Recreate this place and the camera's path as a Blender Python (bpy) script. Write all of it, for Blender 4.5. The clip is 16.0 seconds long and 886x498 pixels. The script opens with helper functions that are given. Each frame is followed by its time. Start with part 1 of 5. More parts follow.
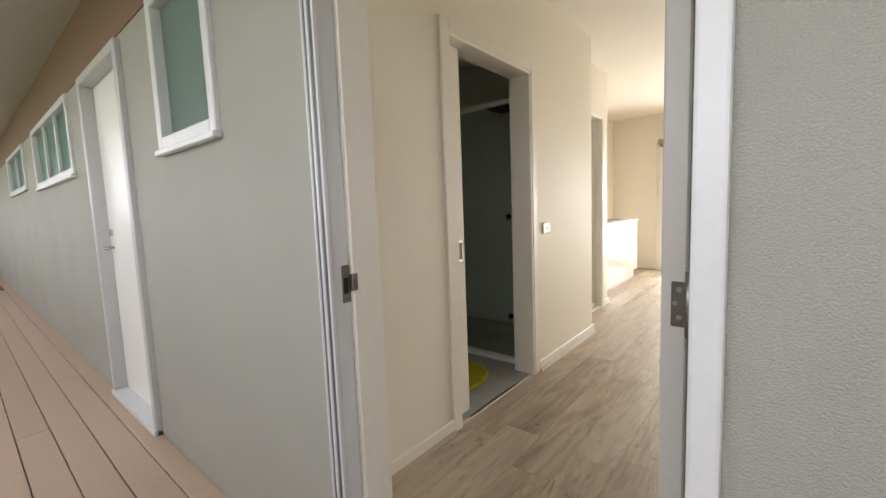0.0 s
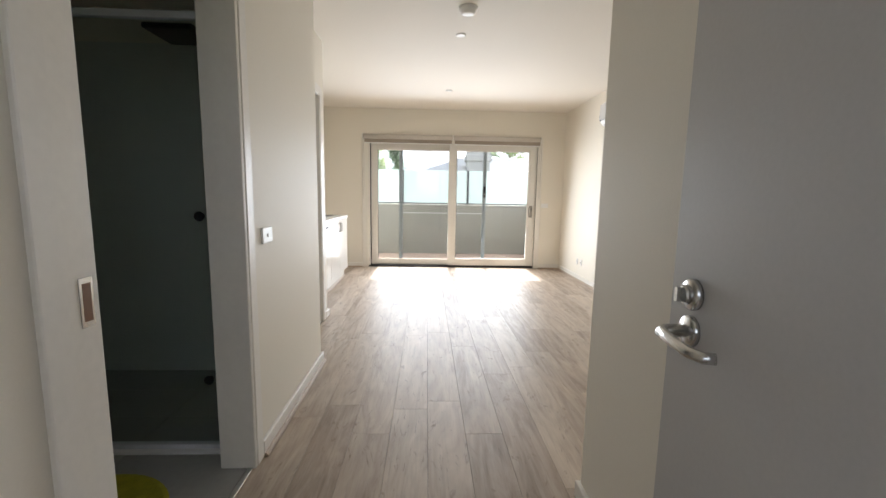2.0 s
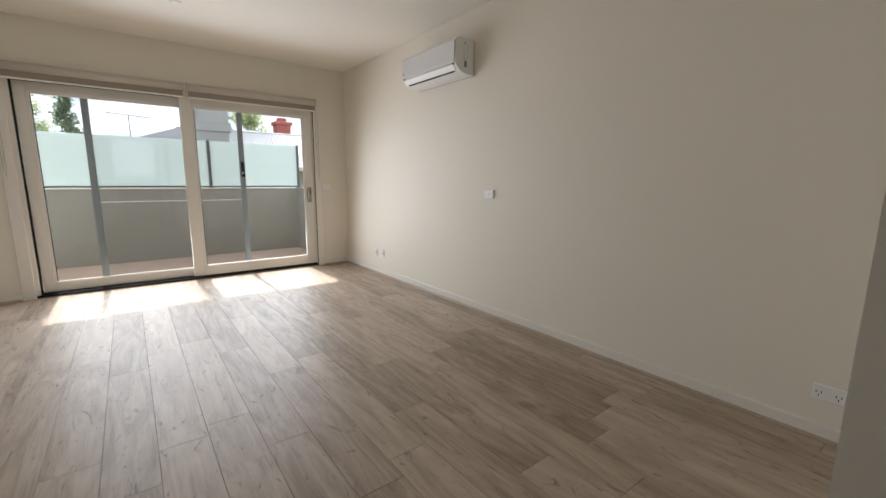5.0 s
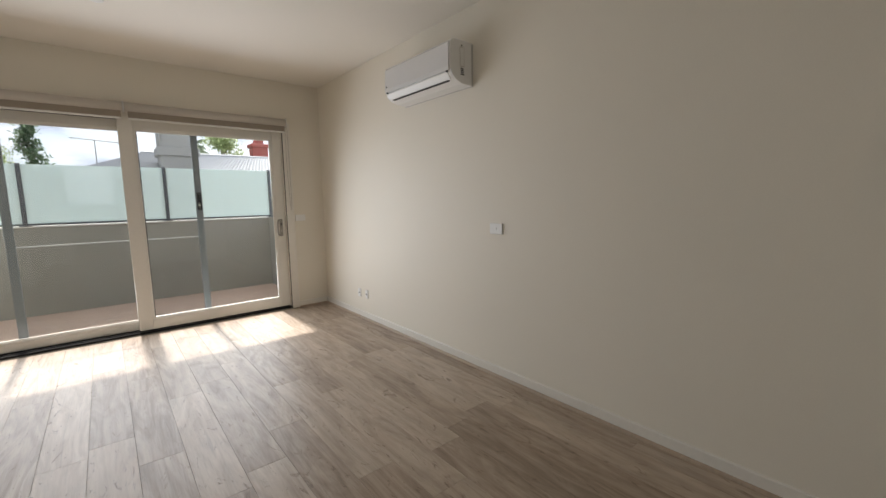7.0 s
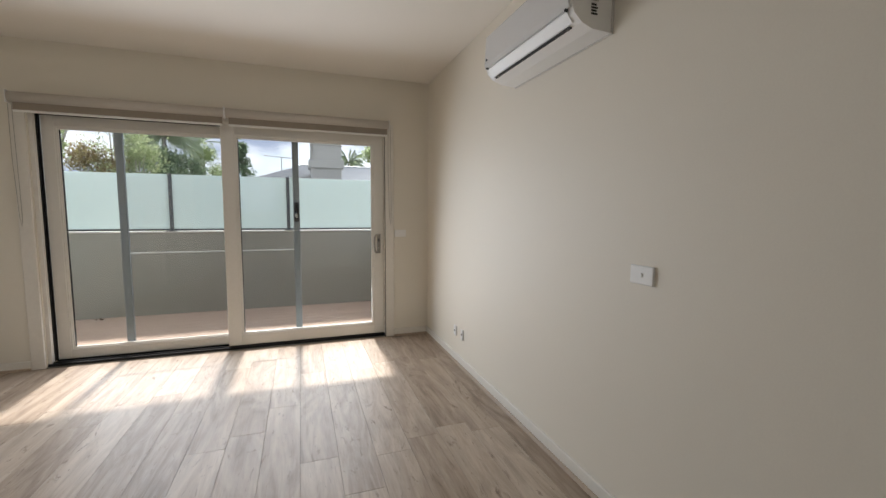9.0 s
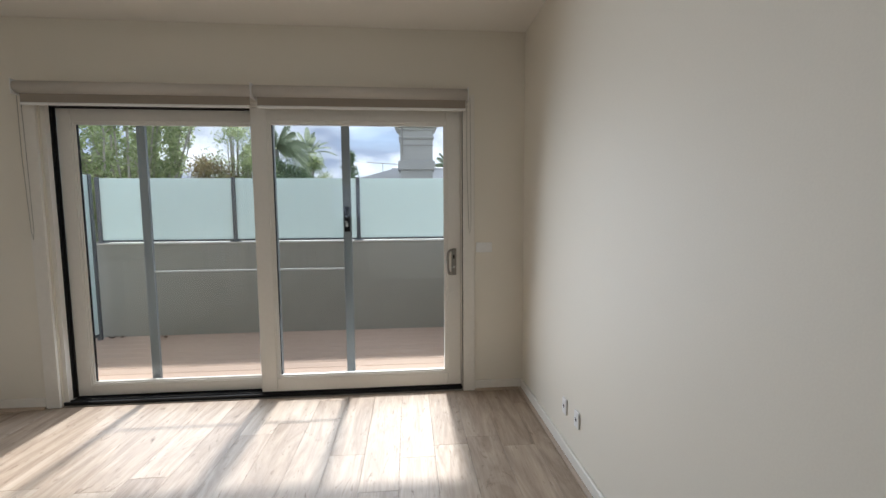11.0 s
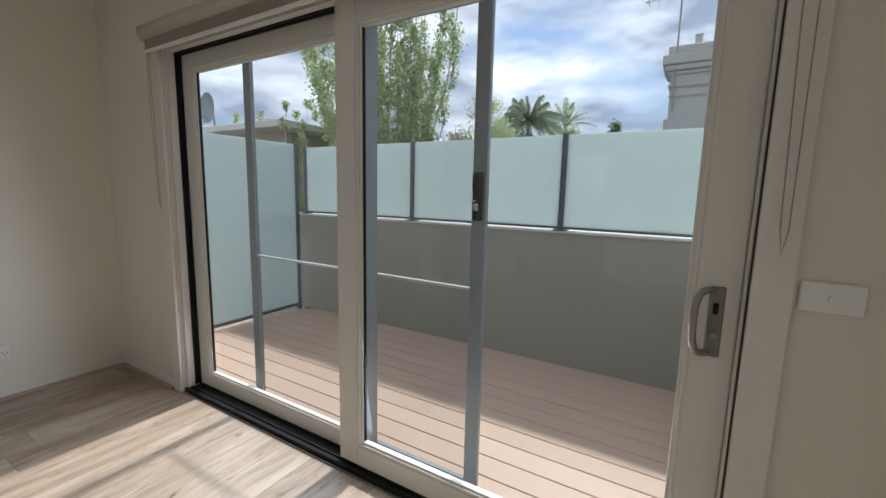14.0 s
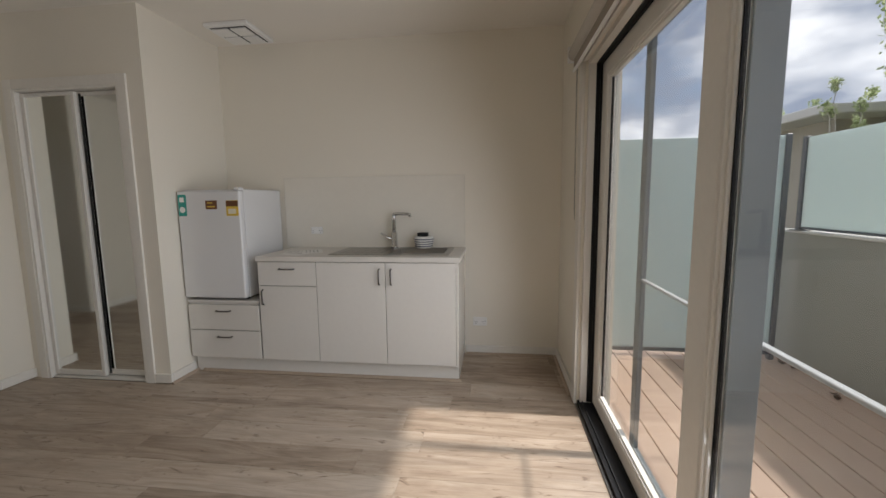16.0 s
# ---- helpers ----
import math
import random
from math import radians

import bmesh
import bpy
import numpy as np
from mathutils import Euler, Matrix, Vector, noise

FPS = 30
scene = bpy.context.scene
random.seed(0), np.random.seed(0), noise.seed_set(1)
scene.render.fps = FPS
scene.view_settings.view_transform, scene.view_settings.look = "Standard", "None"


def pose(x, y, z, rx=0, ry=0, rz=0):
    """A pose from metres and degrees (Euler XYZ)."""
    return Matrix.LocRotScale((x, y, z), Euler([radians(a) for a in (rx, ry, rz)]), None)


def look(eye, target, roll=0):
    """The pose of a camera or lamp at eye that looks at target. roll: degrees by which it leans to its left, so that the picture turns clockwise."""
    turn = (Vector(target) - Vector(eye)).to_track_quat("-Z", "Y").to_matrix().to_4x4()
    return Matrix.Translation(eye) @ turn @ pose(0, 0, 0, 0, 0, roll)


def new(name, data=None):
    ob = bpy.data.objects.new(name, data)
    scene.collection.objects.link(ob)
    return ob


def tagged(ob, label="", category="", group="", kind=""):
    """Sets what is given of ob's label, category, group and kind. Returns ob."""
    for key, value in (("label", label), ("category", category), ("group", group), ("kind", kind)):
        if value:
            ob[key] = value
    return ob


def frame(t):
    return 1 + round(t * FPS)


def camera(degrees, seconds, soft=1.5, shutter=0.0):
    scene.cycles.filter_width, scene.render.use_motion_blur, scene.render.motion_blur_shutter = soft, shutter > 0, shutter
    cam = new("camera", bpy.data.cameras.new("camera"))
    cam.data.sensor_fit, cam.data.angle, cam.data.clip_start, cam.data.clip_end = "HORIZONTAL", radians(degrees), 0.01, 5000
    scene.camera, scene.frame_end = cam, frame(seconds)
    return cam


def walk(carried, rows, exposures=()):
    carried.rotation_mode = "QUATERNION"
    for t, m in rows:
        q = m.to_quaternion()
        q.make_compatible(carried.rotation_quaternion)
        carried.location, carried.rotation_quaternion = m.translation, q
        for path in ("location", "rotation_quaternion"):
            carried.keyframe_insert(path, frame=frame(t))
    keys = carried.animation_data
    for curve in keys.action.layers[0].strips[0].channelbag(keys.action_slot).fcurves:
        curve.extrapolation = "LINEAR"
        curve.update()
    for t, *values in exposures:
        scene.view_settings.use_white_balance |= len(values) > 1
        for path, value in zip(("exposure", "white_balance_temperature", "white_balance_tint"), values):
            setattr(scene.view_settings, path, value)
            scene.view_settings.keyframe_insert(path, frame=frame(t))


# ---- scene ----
cam = camera(94.8, 16.0)
PATH = [
    (0, (0.479, 0.152, 1.177), (-0.792, 1.684, 0.979), -2.2),
    (0.5, (0.253, 0.346, 1.216), (-0.591, 2.143, 0.977), -2.0),
    (1, (0.057, 0.52, 1.2), (-0.295, 2.471, 0.937), -1.4),
    (1.5, (-0.048, 0.706, 1.199), (-0.088, 2.688, 0.94), 0.0),
    (2, (-0.066, 0.954, 1.206), (0.016, 2.936, 0.946), 1.0),
    (2.5, (-0.084, 1.175, 1.186), (0.119, 3.145, 0.907), 1.4),
    (3, (-0.159, 1.48, 1.188), (0.177, 3.432, 0.914), 1.3),
    (3.5, (-0.167, 1.753, 1.174), (0.243, 3.687, 0.87), 1.3),
    (4, (-0.092, 1.989, 1.177), (0.415, 3.896, 0.855), 1.6),
    (4.5, (-0.164, 2.189, 1.178), (0.718, 3.953, 0.842), 0.9),
    (5, (-0.24, 2.353, 1.165), (0.962, 3.917, 0.833), 0.5),
    (7.5, (0.309, 3.129, 1.285), (1.569, 4.666, 1.063), -1.2),
    (8, (0.504, 3.31, 1.279), (1.592, 4.975, 1.071), -0.6),
    (8.5, (0.692, 3.501, 1.286), (1.59, 5.276, 1.086), -0.1),
    (9, (0.945, 3.659, 1.298), (1.601, 5.539, 1.112), 0.4),
    (9.5, (1.099, 3.873, 1.262), (1.592, 5.803, 1.087), 0.8),
    (10, (1.195, 4.193, 1.273), (1.581, 6.149, 1.118), 0.3),
    (12.5, (1.559, 5.712, 1.33), (1.283, 7.682, 1.12), 0.5),
    (13, (1.592, 6.002, 1.291), (1.134, 7.934, 1.056), 1.2),
    (13.5, (1.552, 6.247, 1.3), (0.888, 8.116, 1.044), 1.4),
    (14, (1.597, 6.487, 1.293), (0.587, 8.19, 1.014), 1.3),
    (14.5, (1.598, 6.695, 1.275), (0.212, 8.111, 1.004), 1.1),
    (15, (1.508, 6.948, 1.28), (-0.203, 7.948, 1.011), 0.3),
    (15.5, (1.438, 7.119, 1.277), (-0.505, 7.529, 1.036), -0.3),
    (16, (1.49, 7.237, 1.291), (-0.479, 6.984, 1.051), -0.7),
]
EXPOSURES = [(0.0, 2.45, 7350, 12), (0.5, 2.25, 7250, 12), (1.0, 2.05, 6750, 12), (2.5, 1.9, 6350, 12), (3.0, 1.8, 6300, 12), (3.5, 1.65, 6250, 12), (4.0, 1.45, 6300, 12), (5.0, 1.2, 6400, 13), (7.5, 0.93, 6500, 13), (9.0, 0.88, 6350, 13), (10.0, 0.8, 6200, 12), (12.5, 0.65, 5850, 11), (13.5, 0.5, 5850, 11), (14.5, 0.35, 6250, 11), (15.5, 0.32, 6500, 13), (16.0, 0.42, 6500, 14)]
walk(cam, [(t, look(eye, target, roll)) for t, eye, target, roll in PATH], EXPOSURES)


# ---- world and sun ----
SUN_EL, SUN_AZ = radians(59.5), radians(0.0)  # the sun stands straight ahead of the balcony (+y)
world = bpy.data.worlds.new("sky")
scene.world = world
world.use_nodes = True
wn, wl = world.node_tree.nodes, world.node_tree.links
wn.clear()
w_out = wn.new("ShaderNodeOutputWorld")
sky = wn.new("ShaderNodeTexSky")
sky.sky_type, sky.sun_disc, sky.sun_elevation, sky.sun_rotation = "NISHITA", False, SUN_EL, SUN_AZ
sky_bg = wn.new("ShaderNodeBackground")
sky_bg.inputs["Strength"].default_value = 0.10
wl.new(sky.outputs["Color"], sky_bg.inputs["Color"])
w_co = wn.new("ShaderNodeTexCoord")
w_map = wn.new("ShaderNodeMapping")
w_map.inputs["Scale"].default_value = (1.0, 1.0, 2.6)
w_map.inputs["Location"].default_value = (0.35, 0.1, 0.2)
wl.new(w_co.outputs["Generated"], w_map.inputs["Vector"])
cl_n = wn.new("ShaderNodeTexNoise")
cl_n.inputs["Scale"].default_value, cl_n.inputs["Detail"].default_value, cl_n.inputs["Roughness"].default_value = 2.6, 8, 0.52
wl.new(w_map.outputs["Vector"], cl_n.inputs["Vector"])
cl_cover = wn.new("ShaderNodeValToRGB")
cl_cover.color_ramp.elements[0].position, cl_cover.color_ramp.elements[1].position = 0.30, 0.44
wl.new(cl_n.outputs["Fac"], cl_cover.inputs["Fac"])
cl_n2 = wn.new("ShaderNodeTexNoise")
cl_n2.inputs["Scale"].default_value, cl_n2.inputs["Detail"].default_value, cl_n2.inputs["Roughness"].default_value = 3.8, 9, 0.55
wl.new(w_map.outputs["Vector"], cl_n2.inputs["Vector"])
cl_col = wn.new("ShaderNodeValToRGB")
r = cl_col.color_ramp
r.elements[0].position, r.elements[0].color = 0.36, (0.95, 0.97, 1.0, 1)
r.elements[1].position, r.elements[1].color = 0.60, (0.29, 0.34, 0.44, 1)
wl.new(cl_n2.outputs["Fac"], cl_col.inputs["Fac"])
cloud_bg = wn.new("ShaderNodeBackground")
cloud_bg.inputs["Strength"].default_value = 1.05
wl.new(cl_col.outputs["Color"], cloud_bg.inputs["Color"])
w_mix = wn.new("ShaderNodeMixShader")
wl.new(cl_cover.outputs["Color"], w_mix.inputs["Fac"])
wl.new(sky_bg.outputs["Background"], w_mix.inputs[1])
wl.new(cloud_bg.outputs["Background"], w_mix.inputs[2])
wl.new(w_mix.outputs["Shader"], w_out.inputs["Surface"])

sun = new("sun", bpy.data.lights.new("sun", "SUN"))
sun.data.energy, sun.data.angle, sun.data.color = 3.0, radians(2.6), (1.0, 0.95, 0.87)
# daylight of the open sky through the balcony door
day = new("door_daylight", bpy.data.lights.new("door_daylight", "AREA"))
day.data.shape, day.data.size, day.data.size_y = "RECTANGLE", 2.55, 1.80
day.data.energy, day.data.color = 20.0, (0.895, 0.95, 1.0)
day.data.spread = radians(157)
day.matrix_world = look((0.36, 7.72, 1.04), (0.36, 0.0, -0.3))
sun.matrix_world = look((0, 20 * math.cos(SUN_EL), 20 * math.sin(SUN_EL)), (0, 0, 0))


# ---- materials ----
def shader(name):
    m = bpy.data.materials.new(name)
    m.use_nodes = True
    n, l = m.node_tree.nodes, m.node_tree.links
    return m, n, l, n["Principled BSDF"]


def plain(name, color, rough=0.5, metal=0.0, vary=0.06, scale=6.0, bump=0.0, fine=60.0, depth=0.002, coat=0.0, stretch=(1, 1, 1), spec=0.5, per_object=0.0):
    """A surface with variation at two scales, fine relief and uneven gloss."""
    m, n, l, b = shader(name)
    co = n.new("ShaderNodeTexCoord")
    mp = n.new("ShaderNodeMapping")
    mp.inputs["Scale"].default_value = stretch
    l.new(co.outputs["Object"], mp.inputs["Vector"])
    big, small = n.new("ShaderNodeTexNoise"), n.new("ShaderNodeTexNoise")
    big.inputs["Scale"].default_value, big.inputs["Detail"].default_value = scale * 0.25, 4
    small.inputs["Scale"].default_value, small.inputs["Detail"].default_value = fine, 5
    for t in (big, small):
        l.new(mp.outputs["Vector"], t.inputs["Vector"])
    add = n.new("ShaderNodeMath")
    add.operation = "ADD"
    l.new(big.outputs["Fac"], add.inputs[0])
    l.new(small.outputs["Fac"], add.inputs[1])
    rng = n.new("ShaderNodeMapRange")
    rng.inputs["From Min"].default_value, rng.inputs["From Max"].default_value = 0.6, 1.4
    rng.inputs["To Min"].default_value, rng.inputs["To Max"].default_value = 1 - vary, 1 + vary
    l.new(add.outputs[0], rng.inputs["Value"])
    fac = rng.outputs["Result"]
    if per_object:
        info = n.new("ShaderNodeObjectInfo")
        r2 = n.new("ShaderNodeMapRange")
        r2.inputs["To Min"].default_value, r2.inputs["To Max"].default_value = 1 - per_object, 1 + per_object
        l.new(info.outputs["Random"], r2.inputs["Value"])
        mul = n.new("ShaderNodeMath")
        mul.operation = "MULTIPLY"
        l.new(fac, mul.inputs[0])
        l.new(r2.outputs["Result"], mul.inputs[1])
        fac = mul.outputs[0]
    mix = n.new("ShaderNodeVectorMath")
    mix.operation = "SCALE"
    mix.inputs[0].default_value = color
    l.new(fac, mix.inputs["Scale"])
    l.new(mix.outputs["Vector"], b.inputs["Base Color"])
    rr = n.new("ShaderNodeMapRange")
    rr.inputs["To Min"].default_value, rr.inputs["To Max"].default_value = max(0.02, rough - 0.07), min(1, rough + 0.07)
    l.new(big.outputs["Fac"], rr.inputs["Value"])
    l.new(rr.outputs["Result"], b.inputs["Roughness"])
    b.inputs["Metallic"].default_value = metal
    b.inputs["Specular IOR Level"].default_value = spec
    b.inputs["Coat Weight"].default_value = coat
    if bump:
        bp = n.new("ShaderNodeBump")
        bp.inputs["Strength"].default_value, bp.inputs["Distance"].default_value = min(1.0, bump), depth
        l.new(small.outputs["Fac"], bp.inputs["Height"])
        l.new(bp.outputs["Normal"], b.inputs["Normal"])
    return m


def plank_wood(name, light, mid, dark, along="y", rough=0.34):
    """Printed timber boards: each with its own tone, long grain, a few knots."""
    m, n, l, b = shader(name)
    co, info = n.new("ShaderNodeTexCoord"), n.new("ShaderNodeObjectInfo")
    off = n.new("ShaderNodeVectorMath")
    off.operation = "SCALE"
    off.inputs[0].default_value = (37.0, 91.0, 13.0)
    l.new(info.outputs["Random"], off.inputs["Scale"])
    add = n.new("ShaderNodeVectorMath")
    l.new(co.outputs["Object"], add.inputs[0])
    l.new(off.outputs["Vector"], add.inputs[1])

    def noise_at(sc, detail, dist, rgh=0.6):
        mp = n.new("ShaderNodeMapping")
        mp.inputs["Scale"].default_value = sc
        l.new(add.outputs["Vector"], mp.inputs["Vector"])
        t = n.new("ShaderNodeTexNoise")
        t.inputs["Scale"].default_value, t.inputs["Detail"].default_value = 1.0, detail
        t.inputs["Distortion"].default_value, t.inputs["Roughness"].default_value = dist, rgh
        l.new(mp.outputs["Vector"], t.inputs["Vector"])
        return t
    k = (1, 1) if along == "y" else (0, 1)
    a = (8, 1.2, 4) if along == "y" else (1.3, 14, 4)
    f = (110, 5, 20) if along == "y" else (5, 110, 20)
    broad, grain = noise_at(a, 6, 2.4), noise_at(f, 4, 0.6)
    mixv = n.new("ShaderNodeMath")
    mixv.operation = "MULTIPLY_ADD"
    mixv.inputs[1].default_value, mixv.inputs[2].default_value = 0.20, 0.08
    l.new(grain.outputs["Fac"], mixv.inputs[0])
    s = n.new("ShaderNodeMath")
    s.operation = "MULTIPLY_ADD"
    s.inputs[1].default_value = 0.65
    l.new(broad.outputs["Fac"], s.inputs[0])
    l.new(mixv.outputs[0], s.inputs[2])
    t = n.new("ShaderNodeMath")
    t.operation = "MULTIPLY_ADD"
    t.inputs[1].default_value = 0.20
    l.new(info.outputs["Random"], t.inputs[0])
    l.new(s.outputs[0], t.inputs[2])
    ramp = n.new("ShaderNodeValToRGB")
    e = ramp.color_ramp
    e.elements[0].position, e.elements[0].color = 0.33, (*dark, 1)
    e.elements[1].position, e.elements[1].color = 0.84, (*light, 1)
    e.elements.new(0.56).color = (*mid, 1)
    l.new(t.outputs[0], ramp.inputs["Fac"])
    streak = noise_at((26, 1.1, 4) if along == "y" else (1.1, 26, 4), 4, 2.2, 0.65)
    blot = noise_at((6, 2.2, 3), 3, 1.0)
    sr = n.new("ShaderNodeMapRange")
    sr.inputs["From Min"].default_value, sr.inputs["From Max"].default_value = 0.55, 0.72
    sr.inputs["To Min"].default_value, sr.inputs["To Max"].default_value = 1.0, 0.82
    l.new(streak.outputs["Fac"], sr.inputs["Value"])
    br = n.new("ShaderNodeMapRange")
    br.inputs["From Min"].default_value, br.inputs["From Max"].default_value = 0.35, 0.65
    br.inputs["To Min"].default_value, br.inputs["To Max"].default_value = 0.91, 1.06
    l.new(blot.outputs["Fac"], br.inputs["Value"])
    sb = n.new("ShaderNodeMath")
    sb.operation = "MULTIPLY"
    l.new(sr.outputs["Result"], sb.inputs[0])
    l.new(br.outputs["Result"], sb.inputs[1])
    knot = noise_at((11, 3.2, 3) if along == "y" else (3.2, 11, 3), 5, 3.5, 0.6)
    kr = n.new("ShaderNodeMapRange")
    kr.inputs["From Min"].default_value, kr.inputs["From Max"].default_value = 0.60, 0.74
    l.new(knot.outputs["Fac"], kr.inputs["Value"])
    km = n.new("ShaderNodeMix")
    km.data_type = "RGBA"
    for sock in [q for q in km.inputs if q.type == "RGBA"][1:]:
        sock.default_value = (dark[0] * 0.85, dark[1] * 0.78, dark[2] * 0.70, 1)
    l.new(kr.outputs["Result"], km.inputs[0])
    l.new(ramp.outputs["Color"], [q for q in km.inputs if q.type == "RGBA"][0])
    tone = n.new("ShaderNodeVectorMath")
    tone.operation = "SCALE"
    l.new([q for q in km.outputs if q.type == "RGBA"][0], tone.inputs[0])
    l.new(sb.outputs[0], tone.inputs["Scale"])
    l.new(tone.outputs["Vector"], b.inputs["Base Color"])
    rr = n.new("ShaderNodeMapRange")
    rr.inputs["To Min"].default_value, rr.inputs["To Max"].default_value = rough + 0.08, rough - 0.06
    l.new(s.outputs[0], rr.inputs["Value"])
    l.new(rr.outputs["Result"], b.inputs["Roughness"])
    bp = n.new("ShaderNodeBump")
    b.inputs["Specular IOR Level"].default_value = 0.75
    bp.inputs["Strength"].default_value, bp.inputs["Distance"].default_value = 0.25, 0.001
    l.new(s.outputs[0], bp.inputs["Height"])
    l.new(bp.outputs["Normal"], b.inputs["Normal"])
    return m


def clear_glass(name, tint=(0.97, 0.985, 0.98), gloss=1.0):
    m = bpy.data.materials.new(name)
    m.use_nodes = True
    n, l = m.node_tree.nodes, m.node_tree.links
    n.clear()
    out, mix, tr, gl, fr = (n.new("ShaderNode" + k) for k in ("OutputMaterial", "MixShader", "BsdfTransparent", "BsdfGlossy", "LayerWeight"))
    tr.inputs["Color"].default_value = (*tint, 1)
    gl.inputs["Roughness"].default_value = 0.02
    gl.inputs["Color"].default_value = (gloss, gloss, gloss, 1)
    pw, ma = n.new("ShaderNodeMath"), n.new("ShaderNodeMath")
    pw.operation, ma.operation = "POWER", "MULTIPLY_ADD"
    pw.inputs[1].default_value, ma.inputs[1].default_value, ma.inputs[2].default_value = 5.0, 0.9, 0.03
    l.new(fr.outputs["Facing"], pw.inputs[0])
    l.new(pw.outputs[0], ma.inputs[0])
    l.new(ma.outputs[0], mix.inputs["Fac"])
    l.new(tr.outputs["BSDF"], mix.inputs[1])
    l.new(gl.outputs["BSDF"], mix.inputs[2])
    l.new(mix.outputs["Shader"], out.inputs["Surface"])
    return m


def translucent(name, color, through_share=0.6, rough=0.35, clear=0.0):
    m = bpy.data.materials.new(name)
    m.use_nodes = True
    n, l = m.node_tree.nodes, m.node_tree.links
    b = n["Principled BSDF"]
    b.inputs["Base Color"].default_value = (*color, 1)
    b.inputs["Roughness"].default_value = rough
    tl, mix = n.new("ShaderNodeBsdfTranslucent"), n.new("ShaderNodeMixShader")
    tl.inputs["Color"].default_value = (*color, 1)
    mix.inputs["Fac"].default_value = through_share
    l.new(b.outputs["BSDF"], mix.inputs[1])
    l.new(tl.outputs["BSDF"], mix.inputs[2])
    last = mix
    if clear:
        tr, mix2 = n.new("ShaderNodeBsdfTransparent"), n.new("ShaderNodeMixShader")
        mix2.inputs["Fac"].default_value = clear
        l.new(mix.outputs["Shader"], mix2.inputs[1])
        l.new(tr.outputs["BSDF"], mix2.inputs[2])
        last = mix2
    l.new(last.outputs["Shader"], n["Material Output"].inputs["Surface"])
    return m


def leaf_material(name, dark, light):
    m = bpy.data.materials.new(name)
    m.use_nodes = True
    n, l = m.node_tree.nodes, m.node_tree.links
    b = n["Principled BSDF"]
    geo, ramp = n.new("ShaderNodeNewGeometry"), n.new("ShaderNodeValToRGB")
    ramp.color_ramp.elements[0].color, ramp.color_ramp.elements[1].color = (*dark, 1), (*light, 1)
    l.new(geo.outputs["Random Per Island"], ramp.inputs["Fac"])
    l.new(ramp.outputs["Color"], b.inputs["Base Color"])
    b.inputs["Roughness"].default_value = 0.5
    tl, mix = n.new("ShaderNodeBsdfTranslucent"), n.new("ShaderNodeMixShader")
    l.new(ramp.outputs["Color"], tl.inputs["Color"])
    mix.inputs["Fac"].default_value = 0.6
    l.new(b.outputs["BSDF"], mix.inputs[1])
    l.new(tl.outputs["BSDF"], mix.inputs[2])
    l.new(mix.outputs["Shader"], n["Material Output"].inputs["Surface"])
    return m


WALL = plain("wall_paint", (0.81, 0.762, 0.665), 0.55, vary=0.025, scale=3, bump=0.10, fine=160)
CEIL = plain("ceiling_paint", (0.84, 0.80, 0.73), 0.7, vary=0.02, scale=3, bump=0.06, fine=150)
TRIM = plain("gloss_white_trim", (0.80, 0.768, 0.705), 0.35, vary=0.04, scale=8, bump=0.03, fine=40)
DOORWHITE = plain("door_frame_white", (0.78, 0.755, 0.70), 0.38, vary=0.03, scale=8, fine=40)
GREYDOOR = plain("entry_door_paint", (0.45, 0.435, 0.415), 0.45, vary=0.04, scale=5, bump=0.05, fine=120)
RENDER = plain("rough_grey_render", (0.40, 0.40, 0.365), 0.85, vary=0.12, scale=5, bump=1.0, fine=300, depth=0.004)
PARAPET = plain("grey_painted_parapet", (0.30, 0.30, 0.272), 0.7, vary=0.05, scale=7, bump=0.0, fine=9)
PARACAP = plain("pale_parapet_cap", (0.62, 0.61, 0.58), 0.6, vary=0.08, scale=9, fine=50)
BROWN = plain("brown_wall_band", (0.20, 0.115, 0.07), 0.6, vary=0.12, scale=6, fine=50)
# white soffit whose dimness is put into a mid-grey base colour
SOFFIT = plain("soffit_white_toned_down", (0.46, 0.43, 0.42), 0.6, vary=0.04)
ALU = plain("white_powder_coat", (0.70, 0.715, 0.745), 0.3, vary=0.03, fine=50)
GREYALU = plain("grey_powder_coat", (0.26, 0.29, 0.31), 0.35, vary=0.05, fine=50)
DARKALU = plain("charcoal_powder_coat", (0.085, 0.095, 0.11), 0.4, vary=0.08, fine=50)
BLACK = plain("black_rubber", (0.012, 0.012, 0.013), 0.5, vary=0.2, fine=60, spec=0.25)
CHROME = plain("brushed_steel", (0.62, 0.62, 0.61), 0.22, metal=1.0, vary=0.05, fine=90)
DULL = plain("dull_nickel", (0.30, 0.285, 0.26), 0.35, metal=1.0, vary=0.1, fine=90)
DARKPULL = plain("dark_nickel", (0.13, 0.12, 0.11), 0.4, metal=0.8, vary=0.1, fine=90)
LIGHTALU = plain("pale_mill_aluminium", (0.54, 0.55, 0.56), 0.35, vary=0.05, fine=50)
STEEL = plain("stainless_sink", (0.40, 0.385, 0.36), 0.30, metal=1.0, vary=0.06, fine=80)
# darker than the roll: the backlit shade of the drop is in its colour
BLIND = translucent("blind_fabric_backlit", (0.36, 0.31, 0.255), 0.08, 0.9)
CORD = plain("grey_bead_cord", (0.34, 0.32, 0.29), 0.5, vary=0.3, scale=200, fine=400)
BLINDROLL = plain("blind_roll_fabric", (0.58, 0.54, 0.485), 0.8, vary=0.04, fine=200, bump=0.2)
PLASTIC = plain("white_plastic", (0.85, 0.845, 0.825), 0.3, vary=0.02, fine=30)
